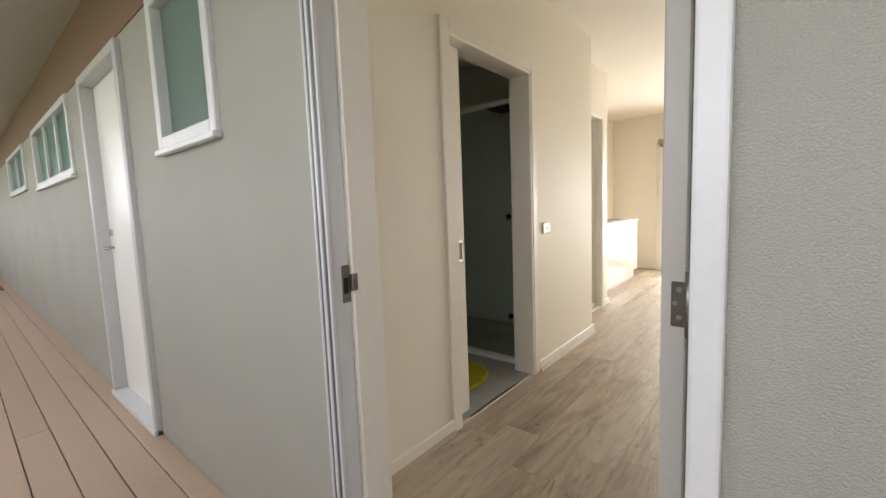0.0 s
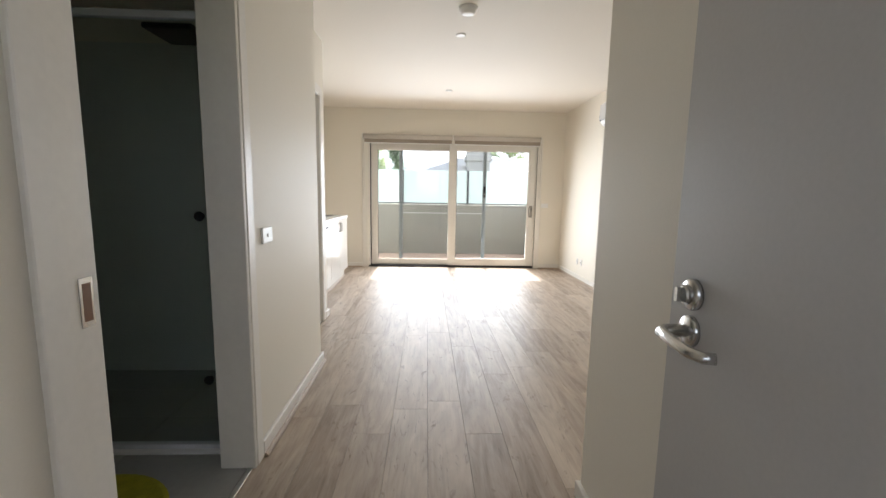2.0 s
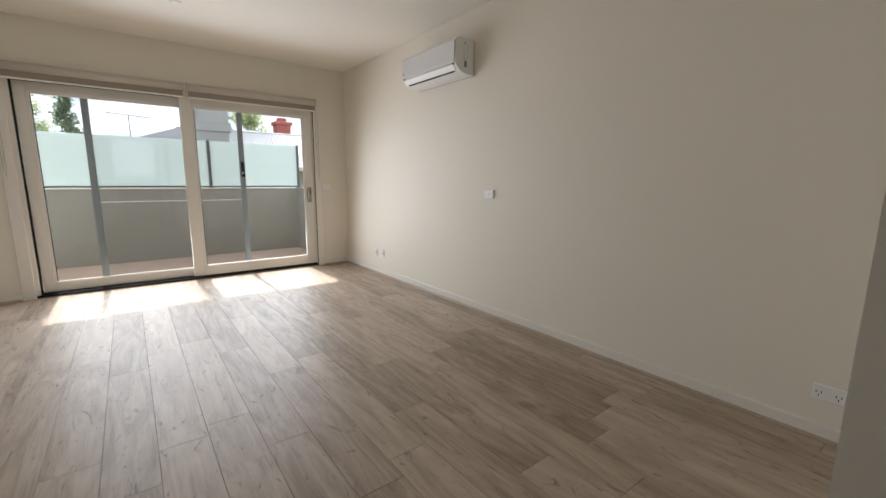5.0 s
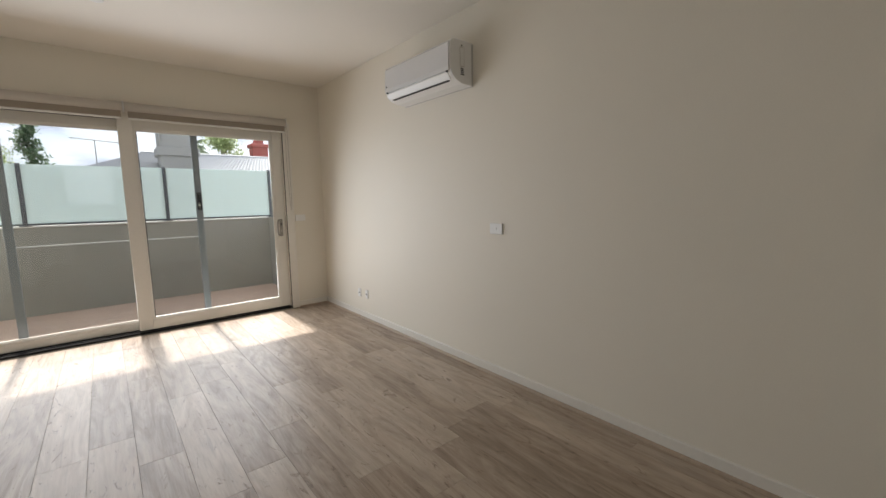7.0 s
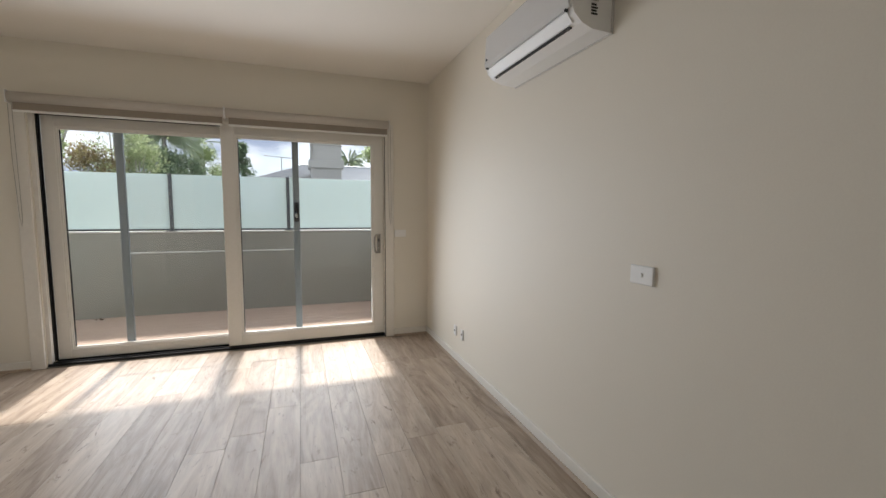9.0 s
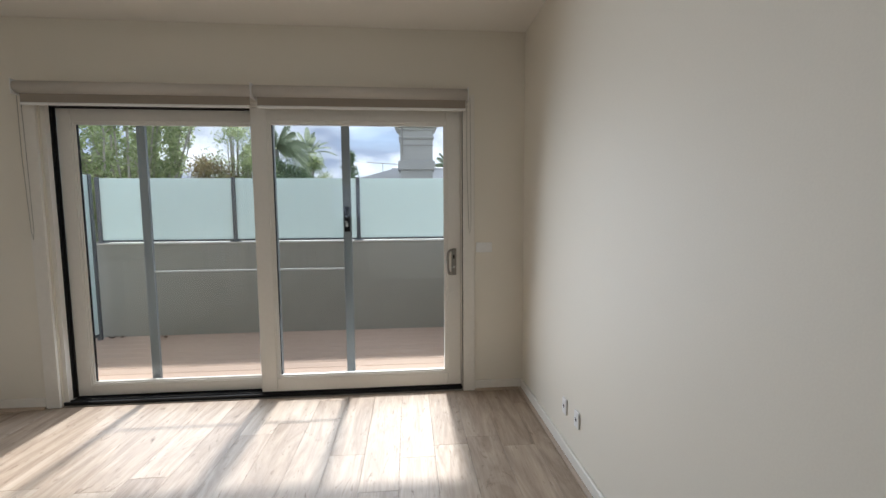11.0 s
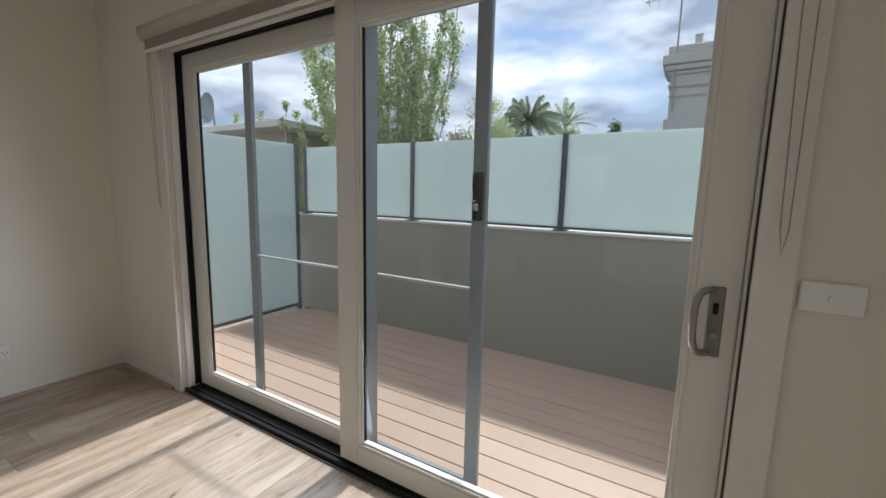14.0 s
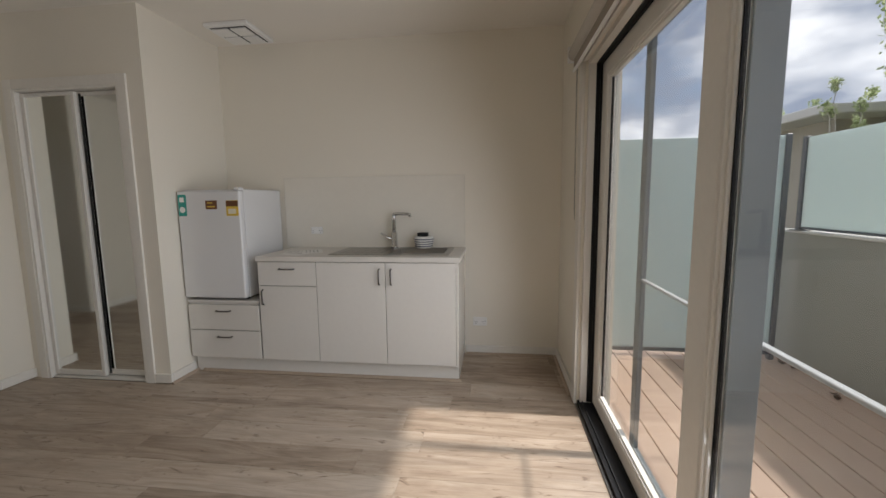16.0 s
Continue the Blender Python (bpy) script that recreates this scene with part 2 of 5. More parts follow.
LAMINATE = plain("white_laminate", (0.70, 0.675, 0.63), 0.14, vary=0.02, scale=4, fine=30)
BENCH = plain("pale_bench_top", (0.66, 0.63, 0.58), 0.35, vary=0.08, scale=30, fine=220)
SPLASH = plain("white_splashback_panel", (0.78, 0.74, 0.655), 0.25, vary=0.02, fine=20)
ENAMEL = plain("fridge_enamel", (0.72, 0.72, 0.72), 0.25, vary=0.02, fine=120, bump=0.05)
DARK = plain("dark_gap", (0.02, 0.02, 0.02), 0.7, vary=0.1)
TILE = plain("grey_bathroom_tile", (0.42, 0.42, 0.40), 0.22, vary=0.06, scale=8, fine=40, per_object=0.05)
WALLTILE = plain("bathroom_wall_tile", (0.72, 0.74, 0.70), 0.15, vary=0.04, scale=8, fine=40, per_object=0.03)
GROUT = plain("tile_grout", (0.40, 0.39, 0.37), 0.85, vary=0.1)
MAT_RUG = plain("lime_bath_rug", (0.42, 0.40, 0.03), 0.95, vary=0.35, scale=60, fine=240, bump=1.0)
DECK = plain("pink_brown_decking", (0.54, 0.395, 0.31), 0.55, vary=0.12, scale=3, bump=0.2, fine=70, stretch=(0.25, 4, 1), per_object=0.06)
GREEN = plain("teal_sticker", (0.02, 0.30, 0.25), 0.4)
YELLOW = plain("yellow_sticker", (0.72, 0.50, 0.08), 0.4)
STICKBROWN = plain("brown_sticker", (0.16, 0.07, 0.03), 0.4)
CREAM = plain("cream_print", (0.75, 0.70, 0.55), 0.5)
PAPER = plain("paper", (0.82, 0.81, 0.78), 0.7, vary=0.06, scale=40)
NAVY = plain("navy_stripe", (0.03, 0.04, 0.08), 0.5)
GLASS = clear_glass("window_glass")
SHOWERGLASS = clear_glass("shower_glass", (0.92, 0.95, 0.94))
FROST = translucent("frosted_balustrade_glass", (0.715, 0.795, 0.79), 0.62, 0.25)
FROSTWIN = translucent("obscure_window_glass", (0.60, 0.73, 0.70), 0.8, 0.2)
MESH = bpy.data.materials.new("insect_mesh")
MESH.use_nodes = True
mesh_n, mesh_l = MESH.node_tree.nodes, MESH.node_tree.links
mesh_n.remove(mesh_n["Principled BSDF"])
mesh_clear = mesh_n.new("ShaderNodeBsdfTransparent")
mesh_clear.inputs["Color"].default_value = (0.86, 0.86, 0.865, 1)
mesh_l.new(mesh_clear.outputs["BSDF"], mesh_n["Material Output"].inputs["Surface"])
MIRROR = plain("mirror_silver", (0.86, 0.88, 0.86), 0.02, metal=1.0, vary=0.01)
ROOFIRON = plain("galvanised_roof_iron", (0.42, 0.43, 0.44), 0.5, metal=0.2, vary=0.12, scale=3, fine=14)
CHIMNEY = plain("weathered_chimney_render", (0.43, 0.42, 0.395), 0.85, vary=0.16, scale=6, bump=0.6, fine=24)
RED = plain("red_chimney_paint", (0.36, 0.09, 0.07), 0.7, vary=0.1)
HOUSEWALL = plain("far_house_wall", (0.42, 0.38, 0.32), 0.8, vary=0.08)
GUTTER = plain("pale_fascia", (0.62, 0.60, 0.57), 0.6, vary=0.06)
BARK = plain("tree_bark", (0.44, 0.41, 0.37), 0.9, vary=0.25, scale=10, bump=0.6, fine=30)
GROUND = plain("garden_ground", (0.10, 0.12, 0.05), 0.95, vary=0.35, scale=1.5, fine=8)
LEAF = leaf_material("poplar_leaf", (0.28, 0.36, 0.15), (0.64, 0.70, 0.44))
LEAFDARK = leaf_material("dark_leaf", (0.10, 0.16, 0.09), (0.26, 0.34, 0.21))
LEAFBROWN = leaf_material("russet_leaf", (0.20, 0.13, 0.07), (0.38, 0.34, 0.16))
LEAFPALM = leaf_material("palm_leaf", (0.25, 0.31, 0.21), (0.48, 0.54, 0.40))
WOOD = plank_wood("laminate_boards", (0.57, 0.48, 0.385), (0.375, 0.29, 0.215), (0.165, 0.112, 0.074), rough=0.45)
BEAD = plain("timber_bead", (0.42, 0.33, 0.25), 0.45, vary=0.15, scale=8, fine=60)
NICKEL = plain("satin_nickel", (0.36, 0.335, 0.30), 0.45, metal=0.7, vary=0.06, fine=90)

# ---- helpers for building ----
ORIGIN = {}


def box(bm, x0, y0, z0, x1, y1, z1, bevel=0.0, seg=1):
    vs = [bm.verts.new(p) for p in ((x0, y0, z0), (x1, y0, z0), (x1, y1, z0), (x0, y1, z0), (x0, y0, z1), (x1, y0, z1), (x1, y1, z1), (x0, y1, z1))]
    fs = [bm.faces.new([vs[i] for i in q]) for q in ((3, 2, 1, 0), (4, 5, 6, 7), (0, 1, 5, 4), (1, 2, 6, 5), (2, 3, 7, 6), (3, 0, 4, 7))]
    if bevel:
        es = {e for f in fs for e in f.edges}
        bmesh.ops.bevel(bm, geom=list(es), offset=bevel, segments=seg, affect="EDGES", profile=0.5)
    return bm


def boxes(*bs, bevel=0.0, seg=1):
    bm = bmesh.new()
    for b in bs:
        box(bm, *b, bevel=bevel, seg=seg)
    return bm


def tube(bm, points, radii, sides=10, cap=True):
    """A round bar through the points."""
    rings = []
    n = len(points)
    ps = [Vector(p) for p in points]
    if not hasattr(radii, "__len__"):
        radii = [radii] * n
    up = None
    for i, p in enumerate(ps):
        d = (ps[min(i + 1, n - 1)] - ps[max(i - 1, 0)]).normalized()
        if up is None:
            up = d.orthogonal().normalized()
        side = d.cross(up)
        if side.length < 1e-6:
            side = d.orthogonal()
        side.normalize()
        up = side.cross(d).normalized()
        rings.append([bm.verts.new(p + float(radii[i]) * (math.cos(a) * up + math.sin(a) * side)) for a in (2 * math.pi * k / sides for k in range(sides))])
    for a, b in zip(rings, rings[1:]):
        for k in range(sides):
            bm.faces.new((a[k], a[(k + 1) % sides], b[(k + 1) % sides], b[k]))
    if cap:
        bm.faces.new(rings[0][::-1])
        bm.faces.new(rings[-1])
    return bm


def bar(points, radii, sides=10):
    bm = bmesh.new()
    tube(bm, points, radii, sides)
    bmesh.ops.recalc_face_normals(bm, faces=bm.faces)
    return bm


def extrude_profile(pts, axis, a, b):
    """A closed outline pushed from a to b along x or y; outline points are (y, z) or (x, z)."""
    bm = bmesh.new()
    mk = (lambda p, v: (v, p[0], p[1])) if axis == "x" else (lambda p, v: (p[0], v, p[1]))
    r0, r1 = [bm.verts.new(mk(p, a)) for p in pts], [bm.verts.new(mk(p, b)) for p in pts]
    n = len(pts)
    for i in range(n):
        bm.faces.new((r0[i], r0[(i + 1) % n], r1[(i + 1) % n], r1[i]))
    bm.faces.new(r0[::-1])
    bm.faces.new(r1)
    bmesh.ops.recalc_face_normals(bm, faces=bm.faces)
    return bm


def mesh_of(name, bm, material, smooth=False):
    me = bpy.data.meshes.new(name)
    bm.to_mesh(me)
    bm.free()
    me.materials.append(material)
    if smooth:
        for p in me.polygons:
            p.use_smooth = True
    return me


def part(name, bm, material, parent, label="", smooth=False):
    ob = new(name, mesh_of(name, bm, material, smooth))
    ob.parent = parent
    if parent in ORIGIN:
        ob.matrix_parent_inverse = Matrix.Translation(-ORIGIN[parent])
    if label:
        tagged(ob, label=label)
    return ob


def thing(name, base, label, category, group="", kind=""):
    ob = new(name)
    ob.empty_display_size = 0.1
    ob.location = base
    ORIGIN[ob] = Vector(base)
    return tagged(ob, label, category, group, kind)


def solid(name, bm, material, label="", category="", kind="structure", smooth=False, group=""):
    return tagged(new(name, mesh_of(name, bm, material, smooth)), label, category, group, kind)


def wall_y(x0, x1, y0, y1, z1, holes, z0=0.0):
    """A wall along x between y0 and y1, with holes (xa, xb, za, zb)."""
    bm, x = bmesh.new(), x0
    for xa, xb, za, zb in sorted(holes):
        if xa > x:
            box(bm, x, y0, z0, xa, y1, z1)
        if za > z0:
            box(bm, xa, y0, z0, xb, y1, za)
        if zb < z1:
            box(bm, xa, y0, zb, xb, y1, z1)
        x = xb
    if x < x1:
        box(bm, x, y0, z0, x1, y1, z1)
    return bm


def wall_x(y0, y1, x0, x1, z1, holes, z0=0.0):
    bm, y = bmesh.new(), y0
    for ya, yb, za, zb in sorted(holes):
        if ya > y:
            box(bm, x0, y, z0, x1, ya, z1)
        if za > z0:
            box(bm, x0, ya, z0, x1, yb, za)
        if zb < z1:
            box(bm, x0, ya, zb, x1, yb, z1)
        y = yb
    if y < y1:
        box(bm, x0, y, z0, x1, y1, z1)
    return bm


# ---- large structure ----
H = 2.58
XW, XE, YN = -1.83, 2.20, 7.75          # kitchen wall, long wall, balcony wall
HX0, HX1, YE = -0.815, 0.565, 0.95       # hall walls, inside of the entry wall
DX0, DX1, DH = -1.03, 1.745, 2.07       # balcony door opening

solid("wall_north", wall_y(XW - 0.12, XE + 0.12, YN, YN + 0.2, H, [(DX0, DX1, 0, DH)]), WALL, "cream painted wall round the balcony sliding door", "wall")
solid("wall_east", wall_x(2.31, YN, XE, XE + 0.12, H, []), WALL, "long plain cream painted wall", "wall")
solid("wall_hall_east", wall_x(YE, 2.43, HX1, HX1 + 0.12, H, []), WALL, "cream painted hall wall beside the entry door", "wall")
solid("wall_south", wall_y(HX1 + 0.12, XE, 2.31, 2.43, H, []), WALL, "cream painted wall at the back of the room", "wall")
solid("wall_hall_west", wall_x(YE, 3.80, HX0 - 0.14, HX0, H, [(1.802, 2.655, 0, 2.04)]), WALL, "cream painted hall wall with bathroom doorway", "wall")
solid("wall_wardrobe", wall_x(3.80, 4.93, -1.16, -1.04, H, [(3.93, 4.745, 0, 2.08)]), WALL, "cream painted wall round the mirrored wardrobe", "wall")
solid("wall_bathroom_north", wall_y(-2.6, HX0 - 0.14, 3.68, 3.80, H, []), WALL, "cream painted partition beside the wardrobe", "wall")
solid("wall_kitchen_return", wall_y(XW, -1.16, 4.81, 4.93, H, []), WALL, "cream painted return wall beside the fridge", "wall")
solid("wall_west", wall_x(3.80, YN, XW - 0.12, XW, H, []), WALL, "cream painted kitchen wall", "wall")
solid("wall_bathroom_west", wall_x(YE, 3.80, -2.72, -2.6, H, []), WALL, "bathroom side wall", "wall")
solid("wall_entry_lining", wall_y(-2.72, HX1 + 0.12, 0.88, YE, H, [(-0.47, 0.44, 0, 2.06), (-1.66, -1.055, 1.48, 2.12)]), WALL, "cream painted inner face of the entry wall", "wall")
FACADE_HOLES = [(-0.47, 0.428, 0, 2.06), (-1.66, -1.055, 1.48, 2.12), (-3.08, -2.14, 0, 2.10), (-5.50, -3.58, 1.54, 2.12), (-8.25, -6.40, 1.60, 2.12)]
solid("wall_facade", wall_y(-14, 4, 0.80, 0.88, 2.12, FACADE_HOLES, z0=-0.3), RENDER, "rough grey rendered outside wall along the walkway", "wall")
solid("wall_facade_backing", wall_y(-14, -2.72, 0.88, 0.95, 2.6, []), WALL, "inner wall of the neighbouring flats", "wall")
# even brown strip along the top of the outside wall
solid("trim_upper_band", boxes((-14, 0.795, 2.12, 4, 0.88, 2.5)), BROWN, "brown band above the outside doors", "trim")
solid("ceiling", boxes((-2.72, 0.88, H, XE + 0.12, YN + 0.2, H + 0.2)), CEIL, "plain flat off-white ceiling", "ceiling")
solid("ceiling_walkway", boxes((-14, -1.3, 2.5, 4, 0.88, 2.6)), SOFFIT, "white soffit over the outside walkway, coloured darker as in shade", "ceiling")
solid("wall_walkway_end", boxes((-14.1, -1.3, -0.3, -14, 0.88, 2.6)), RENDER, "grey end wall of the walkway", "wall")
solid("wall_walkway_east", boxes((4, -1.3, -0.3, 4.1, 0.88, 2.6)), RENDER, "grey end wall of the walkway", "wall")
# unseen parapet added behind the viewpoint; its height limits the walkway's sky light
solid("wall_unseen_skyblock", boxes((-14, -1.4, -0.3, 4, -1.3, 1.25)), RENDER, "unseen low grey wall behind the walkway, added to limit sky light", "wall")
floor = solid("floor", boxes((-2.72, 0.88, -0.25, XE + 0.12, YN + 0.2, -0.012)), DARK, "wood-look laminate floor of long grey-brown boards", "floor")
walk_deck = solid("floor_walkway", boxes((-14, -1.3, -0.3, 4, 0.80, -0.045)), DARK, "pinkish brown timber decking of the outside walkway", "deck")
balcony_deck = solid("floor_balcony", boxes((-2.2, YN + 0.2, -0.3, 2.3, 9.71, -0.045)), DARK, "pinkish brown decking boards of the balcony", "deck")
ground = solid("ground", boxes((-400, -400, -3.2, 400, 400, -3.0)), GROUND, "gardens and yards below the balcony", "ground")
solid("wall_lower_storey", boxes((-14, -1.4, -3.0, 4, 9.7, -0.3)), RENDER, "storey below the flat", "wall")


def skirting(name, x0, y0, x1, y1):
    """A skirting board with a rounded top along a straight run; the board lies between the corners given."""
    bm = boxes((x0, y0, 0.007, x1, y1, 0.074), bevel=0.004)
    solid(name, bm, TRIM, "low white painted skirting board", "skirting board")


def floor_bead(side, along, a, b, face):
    """A quarter-round timber bead at the foot of a skirting; side: the way it faces along the other axis."""
    e = 0.017
    curve = [(e * math.cos(k * math.pi / 8), e * math.sin(k * math.pi / 8)) for k in range(5)]
    outline = [(face, 0.0005)] + [(face + side * u, 0.0005 + w) for u, w in curve]
    bm = extrude_profile(outline, along, a, b)
    solid("trim_floor_bead", bm, BEAD, "narrow timber-look bead at the foot of the skirting", "trim")


S = 0.018
skirting("baseboard_east", XE - S, 2.43 + S, XE, YN)
skirting("baseboard_north_1", XW, YN - S, -1.125, YN)
skirting("baseboard_north_2", 1.835, YN - S, XE - S, YN)
skirting("baseboard_south", HX1, 2.43, XE, 2.43 + S)
skirting("baseboard_hall_east", HX1 - S, YE, HX1, 2.43 + S)
skirting("baseboard_hall_west_1", HX0, YE, HX0 + S, 1.737)
skirting("baseboard_hall_west_2", HX0, 2.72, HX0 + S, 3.80 + S)
skirting("baseboard_return", -1.04, 3.80, HX0, 3.80 + S)
skirting("baseboard_wardrobe", -1.04, 4.815, -1.04 + S, 4.93 + S)
skirting("baseboard_kitchen_return", -1.27, 4.93, -1.04, 4.93 + S)
skirting("baseboard_west", XW, 7.0, XW + S, YN - S)
floor_bead(-1, "y", 2.43 + S, YN - S, XE - S)
floor_bead(1, "y", 2.721, 3.80 + S, HX0 + S)
floor_bead(1, "y", YE, 1.736, HX0 + S)
floor_bead(-1, "x", 1.836, XE - S - 0.017, YN - S)
floor_bead(-1, "x", XW + S, -1.126, YN - S)
floor_bead(1, "y", 7.0, YN - S - 0.017, XW + S)
floor_bead(1, "x", -1.285, -1.04 + S, 4.93 + S)
floor_bead(1, "y", 5.0, 7.0, -1.285)


def door_trim(name, label, pieces, bevel=0.003):
    """Architraves or jamb linings, one object a side."""
    for b in pieces:
        solid(name, boxes(b, bevel=bevel), TRIM, label, "architrave")


# bathroom doorway: jamb linings and architraves
door_trim("trim_bathroom_door", "white painted architrave round the bathroom doorway", [
    (HX0, 2.657, 0, HX0 + 0.016, 2.720, 2.10), (HX0, 1.737, 0, HX0 + 0.016, 1.800, 2.10), (HX0, 1.800, 2.042, HX0 + 0.016, 2.657, 2.10),
    (-0.955, 2.637, 0, HX0 + 0.012, 2.657, 2.042), (-0.862, 1.794, 0, HX0 + 0.012, 1.811, 2.042), (-0.955, 1.811, 2.022, HX0 + 0.012, 2.637, 2.042)])
# wardrobe doorway
door_trim("trim_wardrobe", "white painted architrave round the mirrored wardrobe", [
    (-1.04, 4.747, 0, -1.024, 4.812, 2.145), (-1.04, 3.862, 0, -1.024, 3.928, 2.145), (-1.04, 3.928, 2.082, -1.024, 4.747, 2.145),
    (-1.16, 4.729, 0, -1.028, 4.747, 2.082), (-1.16, 3.928, 0, -1.028, 3.946, 2.082), (-1.16, 3.946, 2.064, -1.028, 4.729, 2.082)])
# balcony door
door_trim("trim_balcony_door", "white painted architrave round the balcony door", [
    (-1.125, YN - 0.018, 0, -1.035, YN, 2.14), (1.75, YN - 0.018, 0, 1.835, YN, 2.14), (-1.035, YN - 0.018, 2.065, 1.75, YN, 2.14)])
solid("trim_balcony_door_gap", boxes((1.7465, YN - 0.0165, 0.0, 1.7495, YN + 0.03, 2.065)), DARK, "dark joint between door frame and architrave", "trim")
# entry frame
door_trim("trim_entry_door", "off-white painted entry door jamb", [
    (-0.47, 0.86, 0, -0.44, 0.965, 2.04), (-0.545, 0.95, 0, -0.47, 0.966, 2.10), (-0.47, 0.86, 2.04, 0.44, 0.965, 2.06)])
for x0, x1, yf, mat in ((-0.498, -0.490, 0.784, ALU), (-0.4895, -0.478, 0.787, DARKALU), (-0.4775, -0.468, 0.784, ALU), (-0.4675, -0.453, 0.788, DARKALU), (-0.4525, -0.445, 0.786, ALU)):
    solid("trim_entry_frame", boxes((x0, yf, -0.02, x1, 0.80, 2.11), bevel=0.002), mat, "ribbed aluminium outer frame of the entry door", "door frame")
for b in ((-0.47, 0.80, -0.02, -0.452, 0.858, 2.06), (0.386, 0.785, -0.02, 0.428, 0.856, 2.06), (-0.452, 0.785, 2.04, 0.386, 0.856, 2.11)):
    solid("trim_entry_frame", boxes(b, bevel=0.006, seg=2), ALU, "glossy white outer frame of the entry door", "door frame")
solid("trim_entry_sill", boxes((-0.44, 0.77, -0.02, 0.40, 0.95, 0.004), bevel=0.003), DULL, "metal sill strip under the entry door", "door sill")
solid("trim_bathroom_threshold", boxes((-0.84, 1.811, -0.01, -0.815, 2.637, 0.006), bevel=0.002), CHROME, "pale metal strip across the bathroom threshold", "threshold")

# ---- entry door ----
LX0, LX1, LY0, LY1 = 0.334, 0.372, 0.868, 1.69
d = thing("entry_door", (0.375, 0.865, 0.0), "plain grey-white entry door standing wide open, steel lever", "door", kind="structure")
d.rotation_euler = (0, 0, radians(-4.5))
part("leaf", boxes((LX0, LY0, 0.012, LX1, LY1, 2.03), bevel=0.003), GREYDOOR, d)


def rose(bm, c, r, depth, axis=-1):
    tube(bm, [(c[0], c[1], c[2]), (c[0] + axis * depth * 0.7, c[1], c[2]), (c[0] + axis * depth, c[1], c[2])], [r, r, r * 0.86], 24)


hy = LY1 - 0.075
for side, xf in ((-1, LX0), (1, LX1)):
    bm = bmesh.new()
    rose(bm, (xf, hy, 0.982), 0.027, 0.010, side)
    hs = part("handle_rose", bm, CHROME, d, "round brushed steel rose", True)
    bm = bar([(xf, hy, 0.982), (xf + side * 0.045, hy, 0.982), (xf + side * 0.056, hy - 0.012, 0.982), (xf + side * 0.058, hy - 0.05, 0.980), (xf + side * 0.058, hy - 0.10, 0.980), (xf + side * 0.050, hy - 0.122, 0.981), (xf + side * 0.036, hy - 0.128, 0.982)], [0.011, 0.011, 0.0105, 0.0095, 0.009, 0.009, 0.0085], 14)
    part("lever", bm, CHROME, d, "curved brushed steel lever", True)
    bm = bmesh.new()
    rose(bm, (xf, hy, 1.046), 0.027, 0.012, side)
    dl = part("deadlock", bm, CHROME, d, "round brushed steel deadlock", True)
    bm = bmesh.new()
    rose(bm, (xf + side * 0.012, hy, 1.046), 0.017, 0.010, side)
    box(bm, min(xf + side * 0.022, xf + side * 0.032), hy - 0.004, 1.034, max(xf + side * 0.022, xf + side * 0.032), hy + 0.004, 1.058)
    part("snib", bm, CHROME, dl)
for hz in (0.22, 1.015, 1.84):
    hg = part("hinge", boxes((0.350, LY0 - 0.003, hz - 0.038, 0.371, LY0 + 0.0005, hz + 0.034), bevel=0.001), DARKPULL, d, "steel butt hinge with countersunk screws")
    for k in (-1, 0, 1):
        bm = bmesh.new()
        tube(bm, [(0.356 + 0.006 * (k % 2), LY0 - 0.004, hz + 0.022 * k), (0.356 + 0.006 * (k % 2), LY0 - 0.0028, hz + 0.022 * k)], [0.0042, 0.0045], 12)
        part("screw", bm, CHROME, hg)
    part("knuckle", bar([(0.377, LY0 - 0.006, hz - 0.052), (0.377, LY0 - 0.006, hz + 0.052)], 0.0065, 12), DULL, hg, "", True)
st = solid("strike_plate", boxes((-0.4525, 0.830, 0.925, -0.4495, 0.857, 1.03), bevel=0.0005), DULL, "dull steel strike plate on the door frame", "strike plate", "")
part("latch_hole", boxes((-0.4496, 0.834, 0.950, -0.4488, 0.850, 0.995)), DARK, st)
part("lip", boxes((-0.4500, 0.853, 0.957, -0.4370, 0.8575, 1.005), (-0.4390, 0.8575, 0.957, -0.4370, 0.874, 1.005), bevel=0.0008), DULL, st)

# ---- outside walkway ----
d = thing("neighbour_door", (-2.61, 0.86, 0.0), "closed white front door of the neighbouring flat in a white frame", "door", kind="structure")
part("leaf", boxes((-3.03, 0.845, 0.013, -2.19, 0.885, 2.05), bevel=0.003), PLASTIC, d)
for b in ((-3.08, 0.77, -0.04, -3.03, 0.87, 2.10), (-2.19, 0.77, -0.04, -2.14, 0.87, 2.10), (-3.03, 0.77, 2.05, -2.19, 0.87, 2.10)):
    part("frame", boxes(b, bevel=0.005), LIGHTALU, d)
part("sill", boxes((-3.08, 0.76, -0.045, -2.14, 0.885, 0.012), bevel=0.004), ALU, d)
part("lever", bar([(-2.96, 0.845, 1.0), (-2.96, 0.80, 1.0), (-2.94, 0.795, 1.0), (-2.86, 0.795, 1.0)], 0.010, 10), CHROME, d, "steel lever", True)
part("lock", bar([(-2.96, 0.846, 1.10), (-2.96, 0.832, 1.10)], 0.024, 16), CHROME, d)


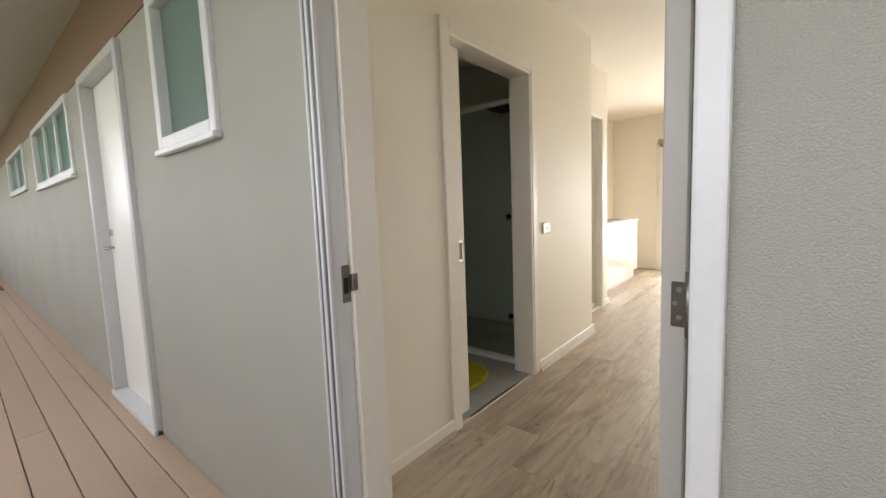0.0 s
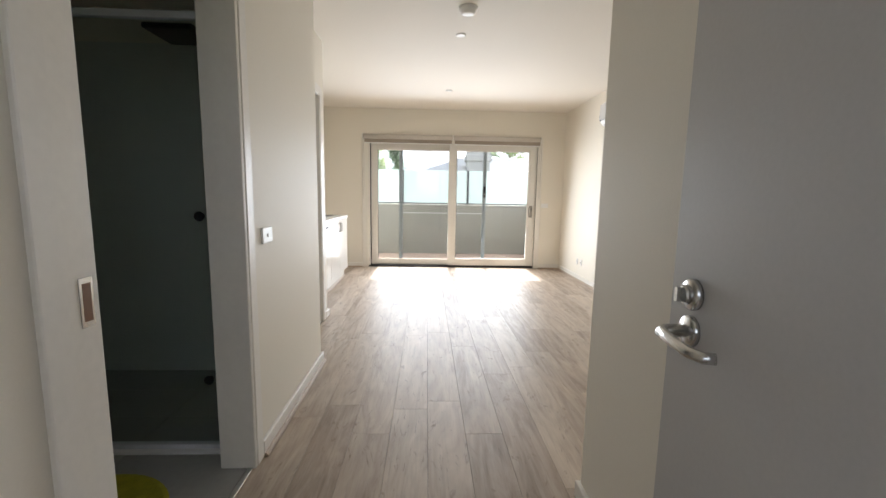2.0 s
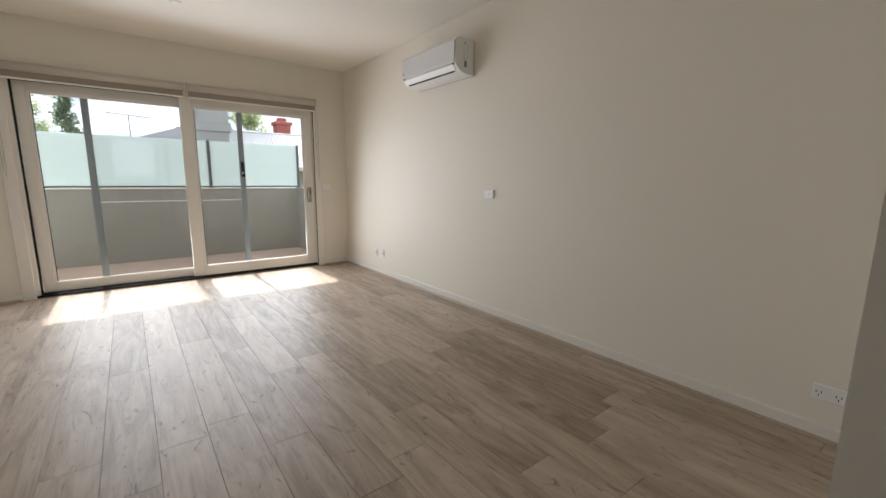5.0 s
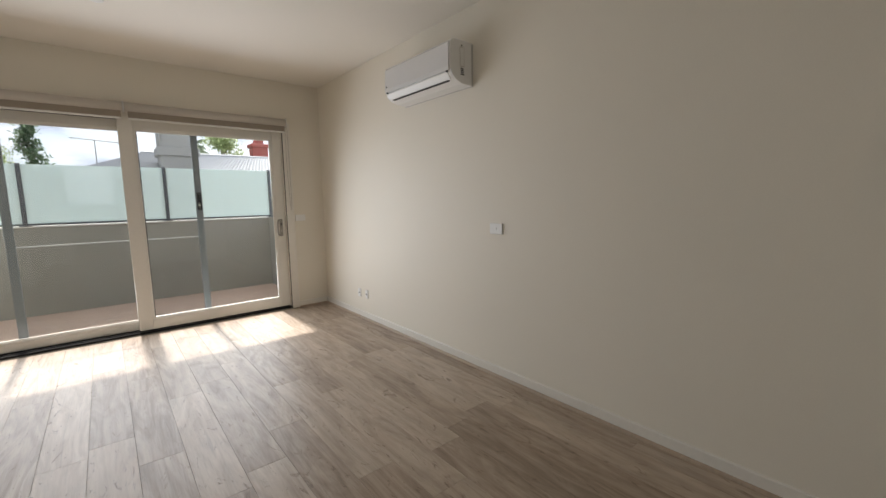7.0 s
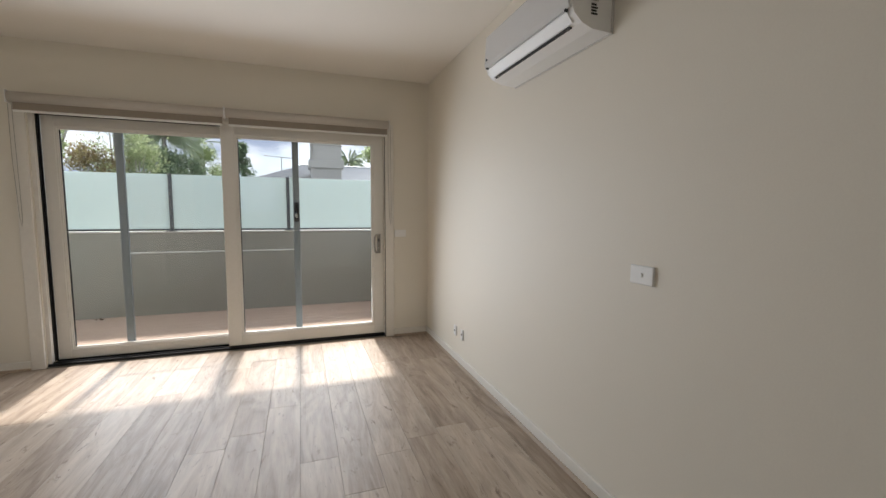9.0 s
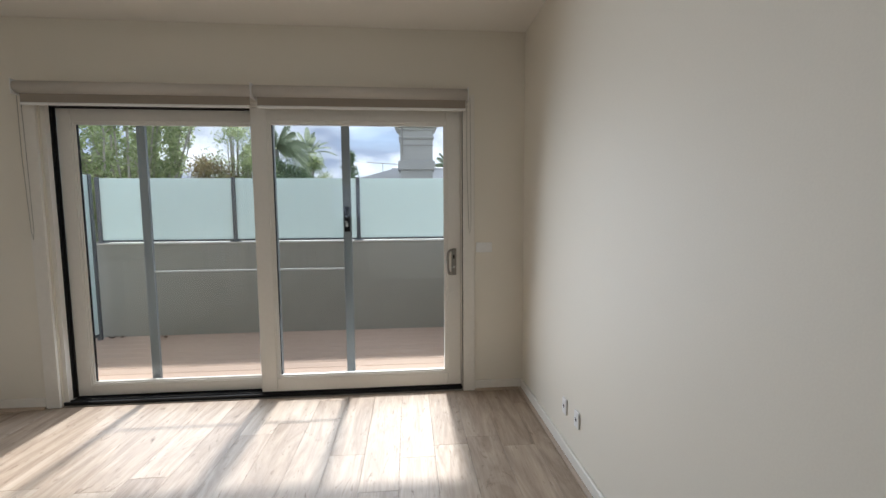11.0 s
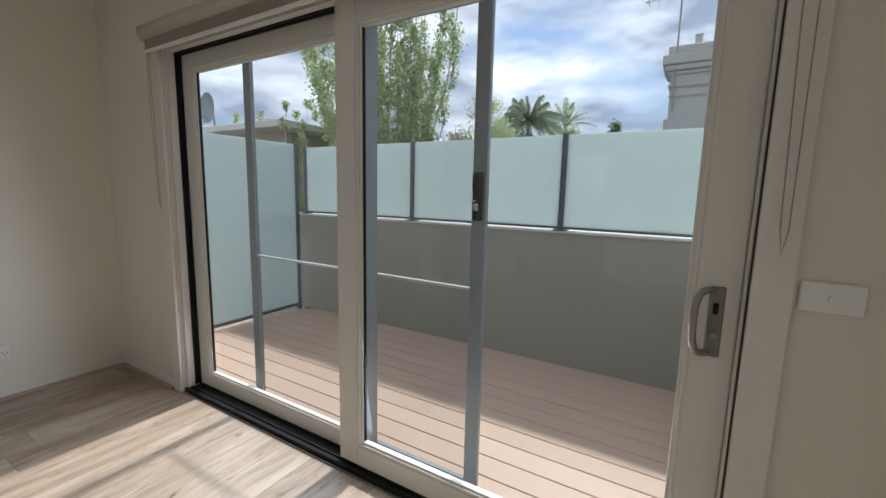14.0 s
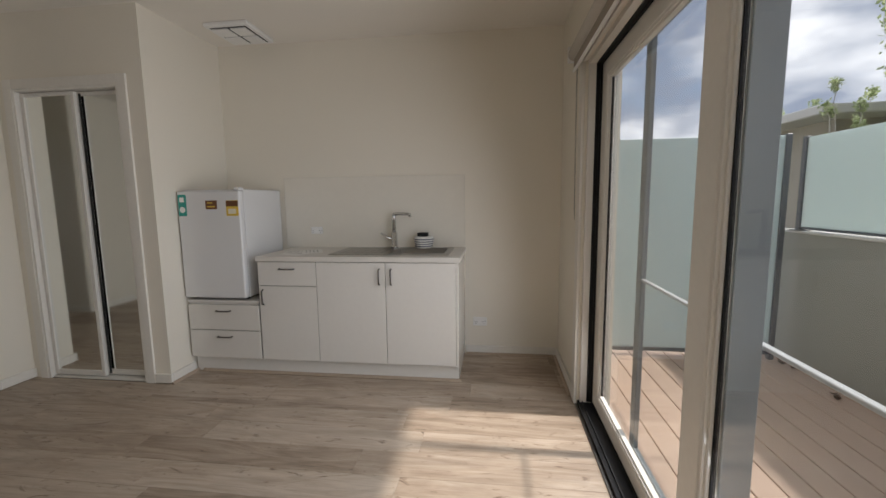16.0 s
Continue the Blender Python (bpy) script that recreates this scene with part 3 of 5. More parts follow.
def walkway_window(name, x0, x1, z0, z1, halves):
    w = thing(name, ((x0 + x1) / 2, 0.80, z0), "white-framed highlight window with frosted greenish glass", "window", "walkway windows", "structure")
    f = 0.05
    for b in ((x0, 0.78, z0, x0 + f, 0.87, z1), (x1 - f, 0.78, z0, x1, 0.87, z1), (x0 + f, 0.78, z0, x1 - f, 0.87, z0 + f), (x0 + f, 0.78, z1 - f, x1 - f, 0.87, z1)):
        part("window_frame", boxes(b, bevel=0.004), ALU, w)
    part("window_sill", boxes((x0 - 0.01, 0.765, z0 - 0.025, x1 + 0.01, 0.80, z0 - 0.001), bevel=0.004), ALU, w)
    step = (x1 - x0 - 2 * f) / halves
    for k in range(halves):
        a = x0 + f + k * step
        part("pane", boxes((a, 0.825, z0 + f, a + step, 0.833, z1 - f)), FROSTWIN, w)
        if k:
            part("mullion", boxes((a - 0.02, 0.795, z0 + f, a + 0.02, 0.823, z1 - f), bevel=0.003), ALU, w)


walkway_window("window_1", -1.66, -1.055, 1.48, 2.12, 1)
walkway_window("window_2", -5.50, -3.58, 1.54, 2.12, 3)
walkway_window("window_3", -8.25, -6.40, 1.60, 2.12, 2)
solid("door_mat", boxes((-11.4, 0.1, -0.02, -10.6, 0.7, 0.0), bevel=0.006), plain("orange_coir", (0.35, 0.12, 0.05), 0.95, vary=0.3, fine=150, bump=0.8), "orange brown mat on the walkway decking", "door mat", "")

# ---- bathroom ----
tile_floor = solid("floor_bathroom", boxes((-2.6, YE, -0.012, -0.84, 3.68, -0.006)), GROUT, "grey tiled bathroom floor", "floor")
solid("wall_bathroom_sheet", boxes((-2.6, 3.66, 0.0, -0.967, 3.68, 2.1)), WALLTILE, "pale grey tiled shower wall", "wall")
solid("wall_shower_side", boxes((-0.985, 2.80, 0.0, -0.967, 3.66, 2.1)), WALLTILE, "pale grey tiled shower side wall", "wall")
sc = thing("shower_screen", (-1.6, 2.78, 0.0), "framed clear glass shower screen in the dark bathroom", "shower screen")
for b in ((-2.3, 2.765, 1.905, -0.985, 2.795, 1.935), (-2.3, 2.765, 0.012, -0.985, 2.795, 0.034), (-1.01, 2.765, 0.034, -0.985, 2.795, 1.905)):
    part("rail", boxes(b, bevel=0.002), ALU, sc)
part("pane", boxes((-2.3, 2.778, 0.034, -1.01, 2.784, 1.905)), SHOWERGLASS, sc)
solid("shower_kerb", boxes((-2.3, 2.74, -0.006, -0.985, 2.82, 0.012), bevel=0.003), PLASTIC, "white shower kerb on the tiled floor", "kerb", "")
for hz in (0.36, 1.10):
    part("knob", bar([(-1.04, 2.765, hz), (-1.04, 2.74, hz), (-1.04, 2.735, hz)], [0.012, 0.022, 0.018], 14), BLACK, sc, "black knob")
sh = thing("rain_shower", (-1.33, 3.66, 2.05), "flat square black rain shower on a wall arm", "shower")
part("arm", bar([(-1.33, 3.66, 2.065), (-1.33, 3.32, 2.065), (-1.33, 3.22, 2.045), (-1.33, 3.21, 2.010)], 0.011, 12), BLACK, sh, "", True)
part("head", boxes((-1.45, 3.09, 1.985, -1.21, 3.33, 2.010), bevel=0.004), BLACK, sh)
bm = bmesh.new()
tube(bm, [(-1.33, 2.28, 0.0), (-1.33, 2.28, 0.008), (-1.33, 2.28, 0.018)], [0.31, 0.32, 0.30], 48)
solid("bath_rug", bm, MAT_RUG, "round lime yellow bath rug on grey tiles", "rug", "")
pd = thing("bathroom_door", (-0.889, 1.86, 0.0), "white sliding pocket door slid almost fully into the wall", "door", kind="structure")
part("leaf", boxes((-0.906, 1.25, 0.01, -0.872, 1.970, 2.02), bevel=0.003), TRIM, pd)
fp = part("flush_pull", boxes((-0.8725, 1.911, 0.880, -0.8695, 1.951, 1.0), bevel=0.001), CHROME, pd, "rectangular steel flush pull")
# flat plate; the shade of the hollow is put into its dark brown
part("recess", boxes((-0.8696, 1.919, 0.894, -0.8688, 1.943, 0.986)), STICKBROWN, fp)

# ---- balcony sliding door ----
sd = thing("balcony_sliding_door", (0.36, 7.82, 0.0), "white framed two-panel glass sliding door, closed, black track", "sliding door", kind="structure")
for b in ((DX0, 7.765, 0.0, DX0 + 0.026, 7.93, DH), (DX1 - 0.004, 7.765, 0.0, DX1, 7.93, DH), (DX0 + 0.026, 7.765, DH - 0.025, DX1 - 0.004, 7.93, DH)):
    part("liner", boxes(b), DOORWHITE, sd)
for b in ((DX0 + 0.026, 7.803, 0.036, DX0 + 0.031, 7.824, DH - 0.025), (DX0 + 0.026, 7.824, 0.036, DX0 + 0.039, 7.836, DH - 0.025), (DX0 + 0.039, 7.824, DH - 0.035, 0.288, 7.836, DH - 0.025), (DX0 + 0.031, 7.803, DH - 0.030, 0.288, 7.824, DH - 0.025)):
    part("weather_seal", boxes(b), BLACK, sd, "black weather seal")
solid("trim_door_threshold", boxes((DX0, 7.738, 0.0, DX1, 7.751, 0.008), bevel=0.002), DULL, "thin metal strip along the door track", "threshold")
part("track", boxes((DX0, 7.752, 0.0, DX1, 7.93, 0.028), (DX0, 7.775, 0.028, DX1, 7.782, 0.036), (DX0, 7.832, 0.028, DX1, 7.838, 0.036), bevel=0.001), BLACK, sd, "black floor track")


def panel(x0, x1, y0, y1, sl, sr, zb, zt, bot, top):
    """A framed glass panel with moulded glazing beads."""
    p = part("sliding_panel", boxes((x0, y0, zb, x0 + sl, y1, zt), bevel=0.004), DOORWHITE, sd)
    part("stile", boxes((x1 - sr, y0, zb, x1, y1, zt), bevel=0.004), DOORWHITE, p)
    part("bottom_rail", boxes((x0 + sl, y0, zb, x1 - sr, y1, zb + bot), bevel=0.003), DOORWHITE, p)
    part("top_rail", boxes((x0 + sl, y0, zt - top, x1 - sr, y1, zt), bevel=0.003), DOORWHITE, p)
    gx0, gx1, gz0, gz1 = x0 + sl, x1 - sr, zb + bot, zt - top
    for w, yy in ((0.012, y0 + 0.004), (0.022, y0 + 0.012)):
        for b in ((gx0, yy, gz0, gx0 + w, y1 - 0.004, gz1), (gx1 - w, yy, gz0, gx1, y1 - 0.004, gz1), (gx0 + w, yy, gz0, gx1 - w, y1 - 0.004, gz0 + w), (gx0 + w, yy, gz1 - w, gx1 - w, y1 - 0.004, gz1)):
            part("bead", boxes(b, bevel=0.002), DOORWHITE, p)
    ym = (y0 + y1) / 2 + 0.006
    w = 0.024
    for b in ((gx0 + 0.022, ym - 0.006, gz0 + 0.022, gx0 + w + 0.004, ym + 0.006, gz1 - 0.022),):
        part("seal", boxes(b), BLACK, p)
    pane = part("pane", boxes((gx0 + 0.02, ym - 0.003, gz0 + 0.02, gx1 - 0.02, ym + 0.003, gz1 - 0.02)), GLASS, p)
    pane.visible_shadow = False
    return p


panel(DX0 + 0.040, 0.40, 7.838, 7.878, 0.085, 0.085, 0.036, 2.045, 0.075, 0.09)
rp = panel(0.290, DX1 - 0.006, 7.776, 7.818, 0.112, 0.100, 0.036, 2.045, 0.095, 0.09)
hx = 1.672
part("handle_plate", boxes((hx - 0.002, 7.770, 0.865, hx + 0.034, 7.776, 1.06), bevel=0.003), DULL, rp, "dull nickel lock plate")
arc = [-math.pi / 2 + math.pi * k / 18 for k in range(19)]
pts = [(hx + 0.006 - 0.040 * math.cos(a) ** 0.5, 7.770 - 0.033 * math.cos(a) ** 0.5, 0.9625 + math.copysign(0.0875 * abs(math.sin(a)) ** 0.75, a)) for a in arc]
part("handle", bar(pts, 0.0095, 12), NICKEL, rp, "curved satin nickel pull handle", True)
part("keyhole", bar([(hx + 0.016, 7.7695, 0.925), (hx + 0.016, 7.764, 0.925)], 0.009, 12), CHROME, rp)
part("latch", boxes((hx + 0.009, 7.762, 0.985, hx + 0.021, 7.770, 1.015), bevel=0.002), BLACK, rp)

# insect screen outside the glass
fs = thing("insect_screen_door", (0.22, 7.925, 0.03), "grey framed sliding insect screen outside the glass", "screen door")
FX0, FX1 = -0.535, 0.938
part("stile", boxes((FX0, 7.91, 0.03, FX0 + 0.06, 7.935, 2.03), bevel=0.003), GREYALU, fs)
part("stile", boxes((FX1 - 0.06, 7.91, 0.03, FX1, 7.935, 2.03), bevel=0.003), GREYALU, fs)
# the middle rail is coloured paler, standing for the highlight along its top
for z0, z1 in ((0.03, 0.075), (1.985, 2.03), (0.903, 0.914)):
    part("rail", boxes((FX0 + 0.06, 7.912, z0, FX1 - 0.06, 7.933, z1), bevel=0.002), GREYALU if z0 != 0.903 else LIGHTALU, fs)
bm = bmesh.new()
for z0, z1 in ((0.075, 0.903), (0.914, 1.985)):
    bm.faces.new([bm.verts.new(v) for v in ((FX0 + 0.06, 7.922, z0), (FX1 - 0.06, 7.922, z0), (FX1 - 0.06, 7.922, z1), (FX0 + 0.06, 7.922, z1))])
part("mesh", bm, MESH, fs, "fine dark insect mesh")
bm = boxes((FX1 - 0.050, 7.888, 1.185, FX1 - 0.008, 7.910, 1.370), bevel=0.009, seg=3)
box(bm, FX1 - 0.046, 7.878, 1.300, FX1 - 0.014, 7.890, 1.362, bevel=0.005, seg=2)
lt = part("latch", bm, BLACK, fs, "rounded black plastic latch", True)
part("snib", boxes((FX1 - 0.040, 7.880, 1.222, FX1 - 0.020, 7.8885, 1.252), bevel=0.003, seg=2), CHROME, lt, "small chrome snib")
part("lever", bar([(FX1 - 0.030, 7.889, 1.262), (FX1 - 0.030, 7.880, 1.262), (FX1 - 0.046, 7.878, 1.258)], 0.004, 8), CHROME, lt, "", True)
ep = part("edge_plate", boxes((FX1 - 0.001, 7.914, 1.16, FX1 + 0.001, 7.931, 1.39)), GREYALU, fs)
for k in range(5):
    part("screw", bar([(FX1 + 0.0009, 7.9225, 1.18 + 0.048 * k), (FX1 + 0.0022, 7.9225, 1.18 + 0.048 * k)], 0.0035, 8), DARKPULL, ep)
solid("trim_interlock", boxes((0.362, 7.884, 0.036, 0.4015, 7.905, 2.045), (0.402, 7.828, 0.036, 0.412, 7.905, 2.045), bevel=0.002), GREYALU, "grey aluminium interlock stile behind the sliding panel", "trim")


# ---- roller blinds ----
def blind(x0, x1, cord_x):
    b = thing("roller_blind", ((x0 + x1) / 2, YN, 2.13), "rolled-up beige double roller blind above the balcony door", "roller blind", "roller blinds")
    part("roll", bar([(x0, 7.700, 2.130), (x1, 7.700, 2.130)], 0.040, 24), BLINDROLL, b, "", True)
    part("fabric", boxes((x0 + 0.022, 7.690, 2.03, x1 - 0.012, 7.6925, 2.115)), BLIND, b)
    part("bottom_bar", boxes((x0 + 0.022, 7.683, 2.018, x1 - 0.012, 7.698, 2.036), bevel=0.004), PLASTIC, b)
    for xx in (x0 - 0.006, x1 + 0.001):
        part("bracket", boxes((xx, 7.658, 2.080, xx + 0.005, 7.75, 2.174), bevel=0.002), PLASTIC, b)
    bm = bmesh.new()
    dz = [(cord_x, 7.715, 2.12), (cord_x - 0.002, 7.716, 1.7), (cord_x + 0.012, 7.718, 1.22), (cord_x + 0.020, 7.720, 1.16), (cord_x + 0.028, 7.718, 1.22), (cord_x + 0.026, 7.716, 1.7), (cord_x + 0.022, 7.715, 2.12)]
    tube(bm, dz, 0.0016, 6)
    part("pull_cord", bm, CORD, b, "thin beaded pull cord loop", True)


blind(-1.10, 0.338, -1.118)
blind(0.352, 1.777, 1.778)


# ---- switches and sockets ----
def plate(name, label, category, cx, cy, cz, axis, w=0.115, h=0.072, kind="switch", group=""):
    """A wall plate; axis: the way it faces, as (dx, dy)."""
    ax, ay = axis
    t = thing(name, (cx, cy, cz - h / 2), label, category, group)

    def b(u0, u1, z0, z1, d0, d1, bv=0.0):
        if ax:
            xs = sorted((cx + ax * d0, cx + ax * d1))
            return boxes((xs[0], cy + u0, cz + z0, xs[1], cy + u1, cz + z1), bevel=bv)
        ys = sorted((cy + ay * d0, cy + ay * d1))
        return boxes((cx + u0, ys[0], cz + z0, cx + u1, ys[1], cz + z1), bevel=bv)
    part("plate", b(-w / 2, w / 2, -h / 2, h / 2, 0, 0.011, 0.003), PLASTIC, t)
    if kind == "switch":
        c0, c1 = (cx + ax * 0.010, cy + ay * 0.010, cz), (cx + ax * 0.0155, cy + ay * 0.0155, cz)
        part("button", bar([c0, c1], [0.0085, 0.0078], 16), PLASTIC, t)
    elif kind == "socket":
        for s in (-1, 1):
            part("rocker", b(s * 0.014 - 0.005, s * 0.014 + 0.005, 0.010, 0.024, 0.011, 0.0145, 0.001), PLASTIC, t)
            for u, z in ((-0.009, 0.000), (0.009, 0.000), (0.0, -0.016)):
                part("slot", b(s * 0.034 + u - 0.0015, s * 0.034 + u + 0.0015, z - 0.0055, z + 0.0055, 0.0105, 0.0118), DARK, t)
    else:
        part("port", b(-0.008, 0.008, -0.008, 0.008, 0.011, 0.013, 0.001), DARK, t)
    return t


plate("light_switch", "white single light switch on the hall wall", "light switch", HX0, 2.875, 1.01, (1, 0), 0.115, 0.074)
plate("wall_switch", "white switch plate on the long cream wall", "light switch", XE, 4.885, 1.055, (-1, 0), 0.115, 0.074)
plate("balcony_switch", "white switch plate beside the balcony door", "light switch", 1.905, YN, 1.067, (0, -1), 0.118, 0.072)
plate("power_socket", "white double power socket low on the wall", "power socket", XE, 2.642, 0.225, (-1, 0), kind="socket")
plate("power_socket", "white double power socket beside the kitchen unit", "power socket", XW, 7.115, 0.28, (1, 0), kind="socket")
plate("power_socket", "white double power socket on the splashback", "power socket", XW + 0.008, 5.73, 1.045, (1, 0), 0.10, 0.06, kind="socket")
plate("data_socket", "small white data socket low on the wall", "wall socket", XE, 6.74, 0.27, (-1, 0), 0.052, 0.086, "port", "data sockets")
plate("data_socket", "small white data socket low on the wall", "wall socket", XE, 6.90, 0.265, (-1, 0), 0.052, 0.086, "port", "data sockets")

# ---- air conditioner ----
ac = thing("air_conditioner", (XE, 5.51, 2.06), "white wall-mounted split air conditioner high on the long wall", "air conditioner")
AC0, AC1 = 5.115, 5.925
prof = [(2.2, 2.045), (2.2, 2.330), (2.04, 2.330), (2.015, 2.324), (2.002, 2.305), (1.995, 2.14), (2.008, 2.10), (2.045, 2.068), (2.10, 2.049)]
part("body", extrude_profile(prof, "y", AC0, AC1), PLASTIC, ac)
fr = part("front_panel", extrude_profile([(2.000, 2.312), (1.992, 2.302), (1.985, 2.147), (1.990, 2.1235), (2.002, 2.1235)], "y", AC0 + 0.012, AC1 - 0.004), ENAMEL, ac)
part("louver", extrude_profile([(2.000, 2.122), (1.994, 2.114), (2.024, 2.074), (2.032, 2.080)], "y", AC0 + 0.035, AC1 - 0.03), PLASTIC, ac)
part("air_slot", extrude_profile([(2.028, 2.073), (2.032, 2.068), (2.042, 2.066), (2.042, 2.073)], "y", AC0 + 0.06, AC1 - 0.05), DARK, ac)
part("back_plate", boxes((2.190, AC0 - 0.006, 2.040, 2.2, AC1 + 0.006, 2.322), bevel=0.002), GUTTER, ac)
part("label_edge", boxes((2.082, AC0 - 0.0008, 2.160, 2.122, AC0 + 0.001, 2.285)), HOUSEWALL, ac)
part("side_label", boxes((2.0845, AC0 - 0.0018, 2.163, 2.1195, AC0, 2.282)), PLASTIC, ac, "pale paper label with small print")
for k in range(4):
    part("print_bar", boxes((2.088, AC0 - 0.0025, 2.105 + 0.012 * k, 2.118 - 0.005 * (k % 2), AC0 - 0.0005, 2.112 + 0.012 * k)), DARK, ac)
part("screw_cap", bar([(2.10, AC0 - 0.001, 2.295), (2.10, AC0 + 0.002, 2.295)], 0.006, 12), DARK, ac)
for yy, zz in ((AC0 + 0.03, 2.117), (AC1 - 0.035, 2.122), (AC1 - 0.03, 2.17)):
    part("clip", bar([(1.982, yy, zz), (1.995, yy, zz)], 0.006, 10), DARK, ac)

# ---- ceiling fittings ----
bm = bmesh.new()
tube(bm, [(0.222, 4.145, H), (0.222, 4.145, H - 0.018), (0.222, 4.145, H - 0.020), (0.222, 4.145, H - 0.042), (0.222, 4.145, H - 0.05)], [0.072, 0.070, 0.055, 0.052, 0.035], 28)
solid("smoke_alarm", bm, PLASTIC, "round white smoke alarm on the ceiling", "smoke alarm", "", True)
for yy in (4.66, 6.54):
    bm = bmesh.new()
    tube(bm, [(0.21, yy, H), (0.21, yy, H - 0.006), (0.21, yy, H - 0.009)], [0.045, 0.043, 0.03], 24)
    solid("ceiling_cap", bm, PLASTIC, "small flat round white cap on the ceiling", "ceiling cap", "", True, "ceiling caps")
ef = thing("exhaust_vent", (-1.56, 5.31, H), "square white exhaust vent with four dark slots in the ceiling", "ceiling vent")
part("frame", boxes((-1.745, 5.14, H - 0.030, -1.375, 5.48, H), bevel=0.009, seg=2), PLASTIC, ef)
for b in ((-1.70, 5.18, -1.57, 5.30), (-1.55, 5.18, -1.42, 5.30), (-1.70, 5.32, -1.57, 5.44), (-1.55, 5.32, -1.42, 5.44)):
    part("shadow_gap", boxes((b[0] - 0.010, b[1] - 0.010, H - 0.0315, b[2] + 0.010, b[3] + 0.010, H - 0.029)), DARK, ef)
    part("grille_plate", boxes((b[0], b[1], H - 0.042, b[2], b[3], H - 0.031), bevel=0.003), PLASTIC, ef)

# ---- wardrobe ----
solid("wardrobe_back", boxes((-1.80, 3.82, 0.0, -1.78, 4.80, 2.3)), WALL, "back of the wardrobe", "wall")


def mirror_door(y0, y1, x):
    m = thing("mirror_door", (x, (y0 + y1) / 2, 0.02), "sliding wardrobe door with full-height mirror and white frame", "mirror door", "wardrobe doors")
    for b in ((x - 0.012, y0, 0.02, x + 0.012, y0 + 0.03, 2.06), (x - 0.012, y1 - 0.03, 0.02, x + 0.012, y1, 2.06), (x - 0.012, y0 + 0.03, 0.02, x + 0.012, y1 - 0.03, 0.06), (x - 0.012, y0 + 0.03, 2.035, x + 0.012, y1 - 0.03, 2.06)):
        part("frame", boxes(b, bevel=0.003), DOORWHITE, m)
    part("mirror", boxes((x - 0.003, y0 + 0.03, 0.06, x + 0.003, y1 - 0.03, 2.035)), MIRROR, m)


mirror_door(3.948, 4.375, -1.072)
mirror_door(4.335, 4.727, -1.106)
# dark strip that puts the shade of the gap beside the front door's edge
solid("trim_wardrobe_dark_strip", boxes((-1.0935, 4.376, 0.03, -1.0925, 4.395, 2.05)), DARK, "dark strip painted in for the shaded gap between the wardrobe doors", "seal")
solid("trim_wardrobe_track", boxes((-1.13, 3.946, 0.0, -1.045, 4.729, 0.014), bevel=0.002), DOORWHITE, "white wardrobe floor track", "track")


# ---- kitchen ----
def pull(parent, cx, cy, cz, vertical, ln=0.10):
    h = ln / 2
    if vertical:
        pts = [(cx, cy, cz - h), (cx + 0.022, cy, cz - h + 0.006), (cx + 0.024, cy, cz), (cx + 0.022, cy, cz + h - 0.006), (cx, cy, cz + h)]
    else:
        pts = [(cx, cy - h, cz), (cx + 0.022, cy - h + 0.006, cz), (cx + 0.024, cy, cz), (cx + 0.022, cy + h - 0.006, cz), (cx, cy + h, cz)]
    part("handle", bar(pts, 0.0055, 8), DARKPULL, parent, "dark nickel bow handle", True)


XF = -1.235
low = thing("drawer_unit", (-1.53, 5.23, 0.0), "low white laminate unit with two drawers below the fridge", "drawer unit")
part("carcass", boxes((XW, 4.945, 0.12, XF - 0.02, 5.50, 0.55)), LAMINATE, low)
part("top", boxes((XW, 4.945, 0.552, XF, 5.518, 0.57), bevel=0.002), LAMINATE, low)
part("kick", boxes((XW, 4.945, 0.0, -1.285, 5.52, 0.118)), LAMINATE, low)
for z0, z1 in ((0.128, 0.338), (0.344, 0.535)):
    dr = part("drawer_front", boxes((XF - 0.018, 4.948, z0, XF, 5.515, z1), bevel=0.0015), LAMINATE, low)
    pull(dr, XF, 5.235, z1 - 0.045, False, 0.11)

base = thing("base_cabinet", (-1.53, 6.25, 0.0), "white laminate kitchen base cabinet with drawer and three doors", "kitchen cabinet")
part("carcass", boxes((XW, 5.52, 0.12, XF - 0.02, 6.972, 0.865)), LAMINATE, base)
part("end_panel", boxes((XW, 6.974, 0.12, XF, 6.99, 0.865), bevel=0.001), LAMINATE, base)
part("kick", boxes((XW, 5.52, 0.0, -1.285, 6.985, 0.118)), LAMINATE, base)
dr = part("drawer_front", boxes((XF - 0.018, 5.528, 0.688, XF, 5.968, 0.860), bevel=0.0015), LAMINATE, base)
pull(dr, XF, 5.75, 0.81, False, 0.11)
for y0, y1, z1, hy2, hz in ((5.528, 5.968, 0.683, 5.56, 0.60), (5.973, 6.475, 0.860, 6.435, 0.76), (6.480, 6.972, 0.860, 6.52, 0.76)):
    dd = part("door", boxes((XF - 0.018, y0, 0.128, XF, y1, z1), bevel=0.0015), LAMINATE, base)
    pull(dd, XF, hy2, hz, True, 0.11)
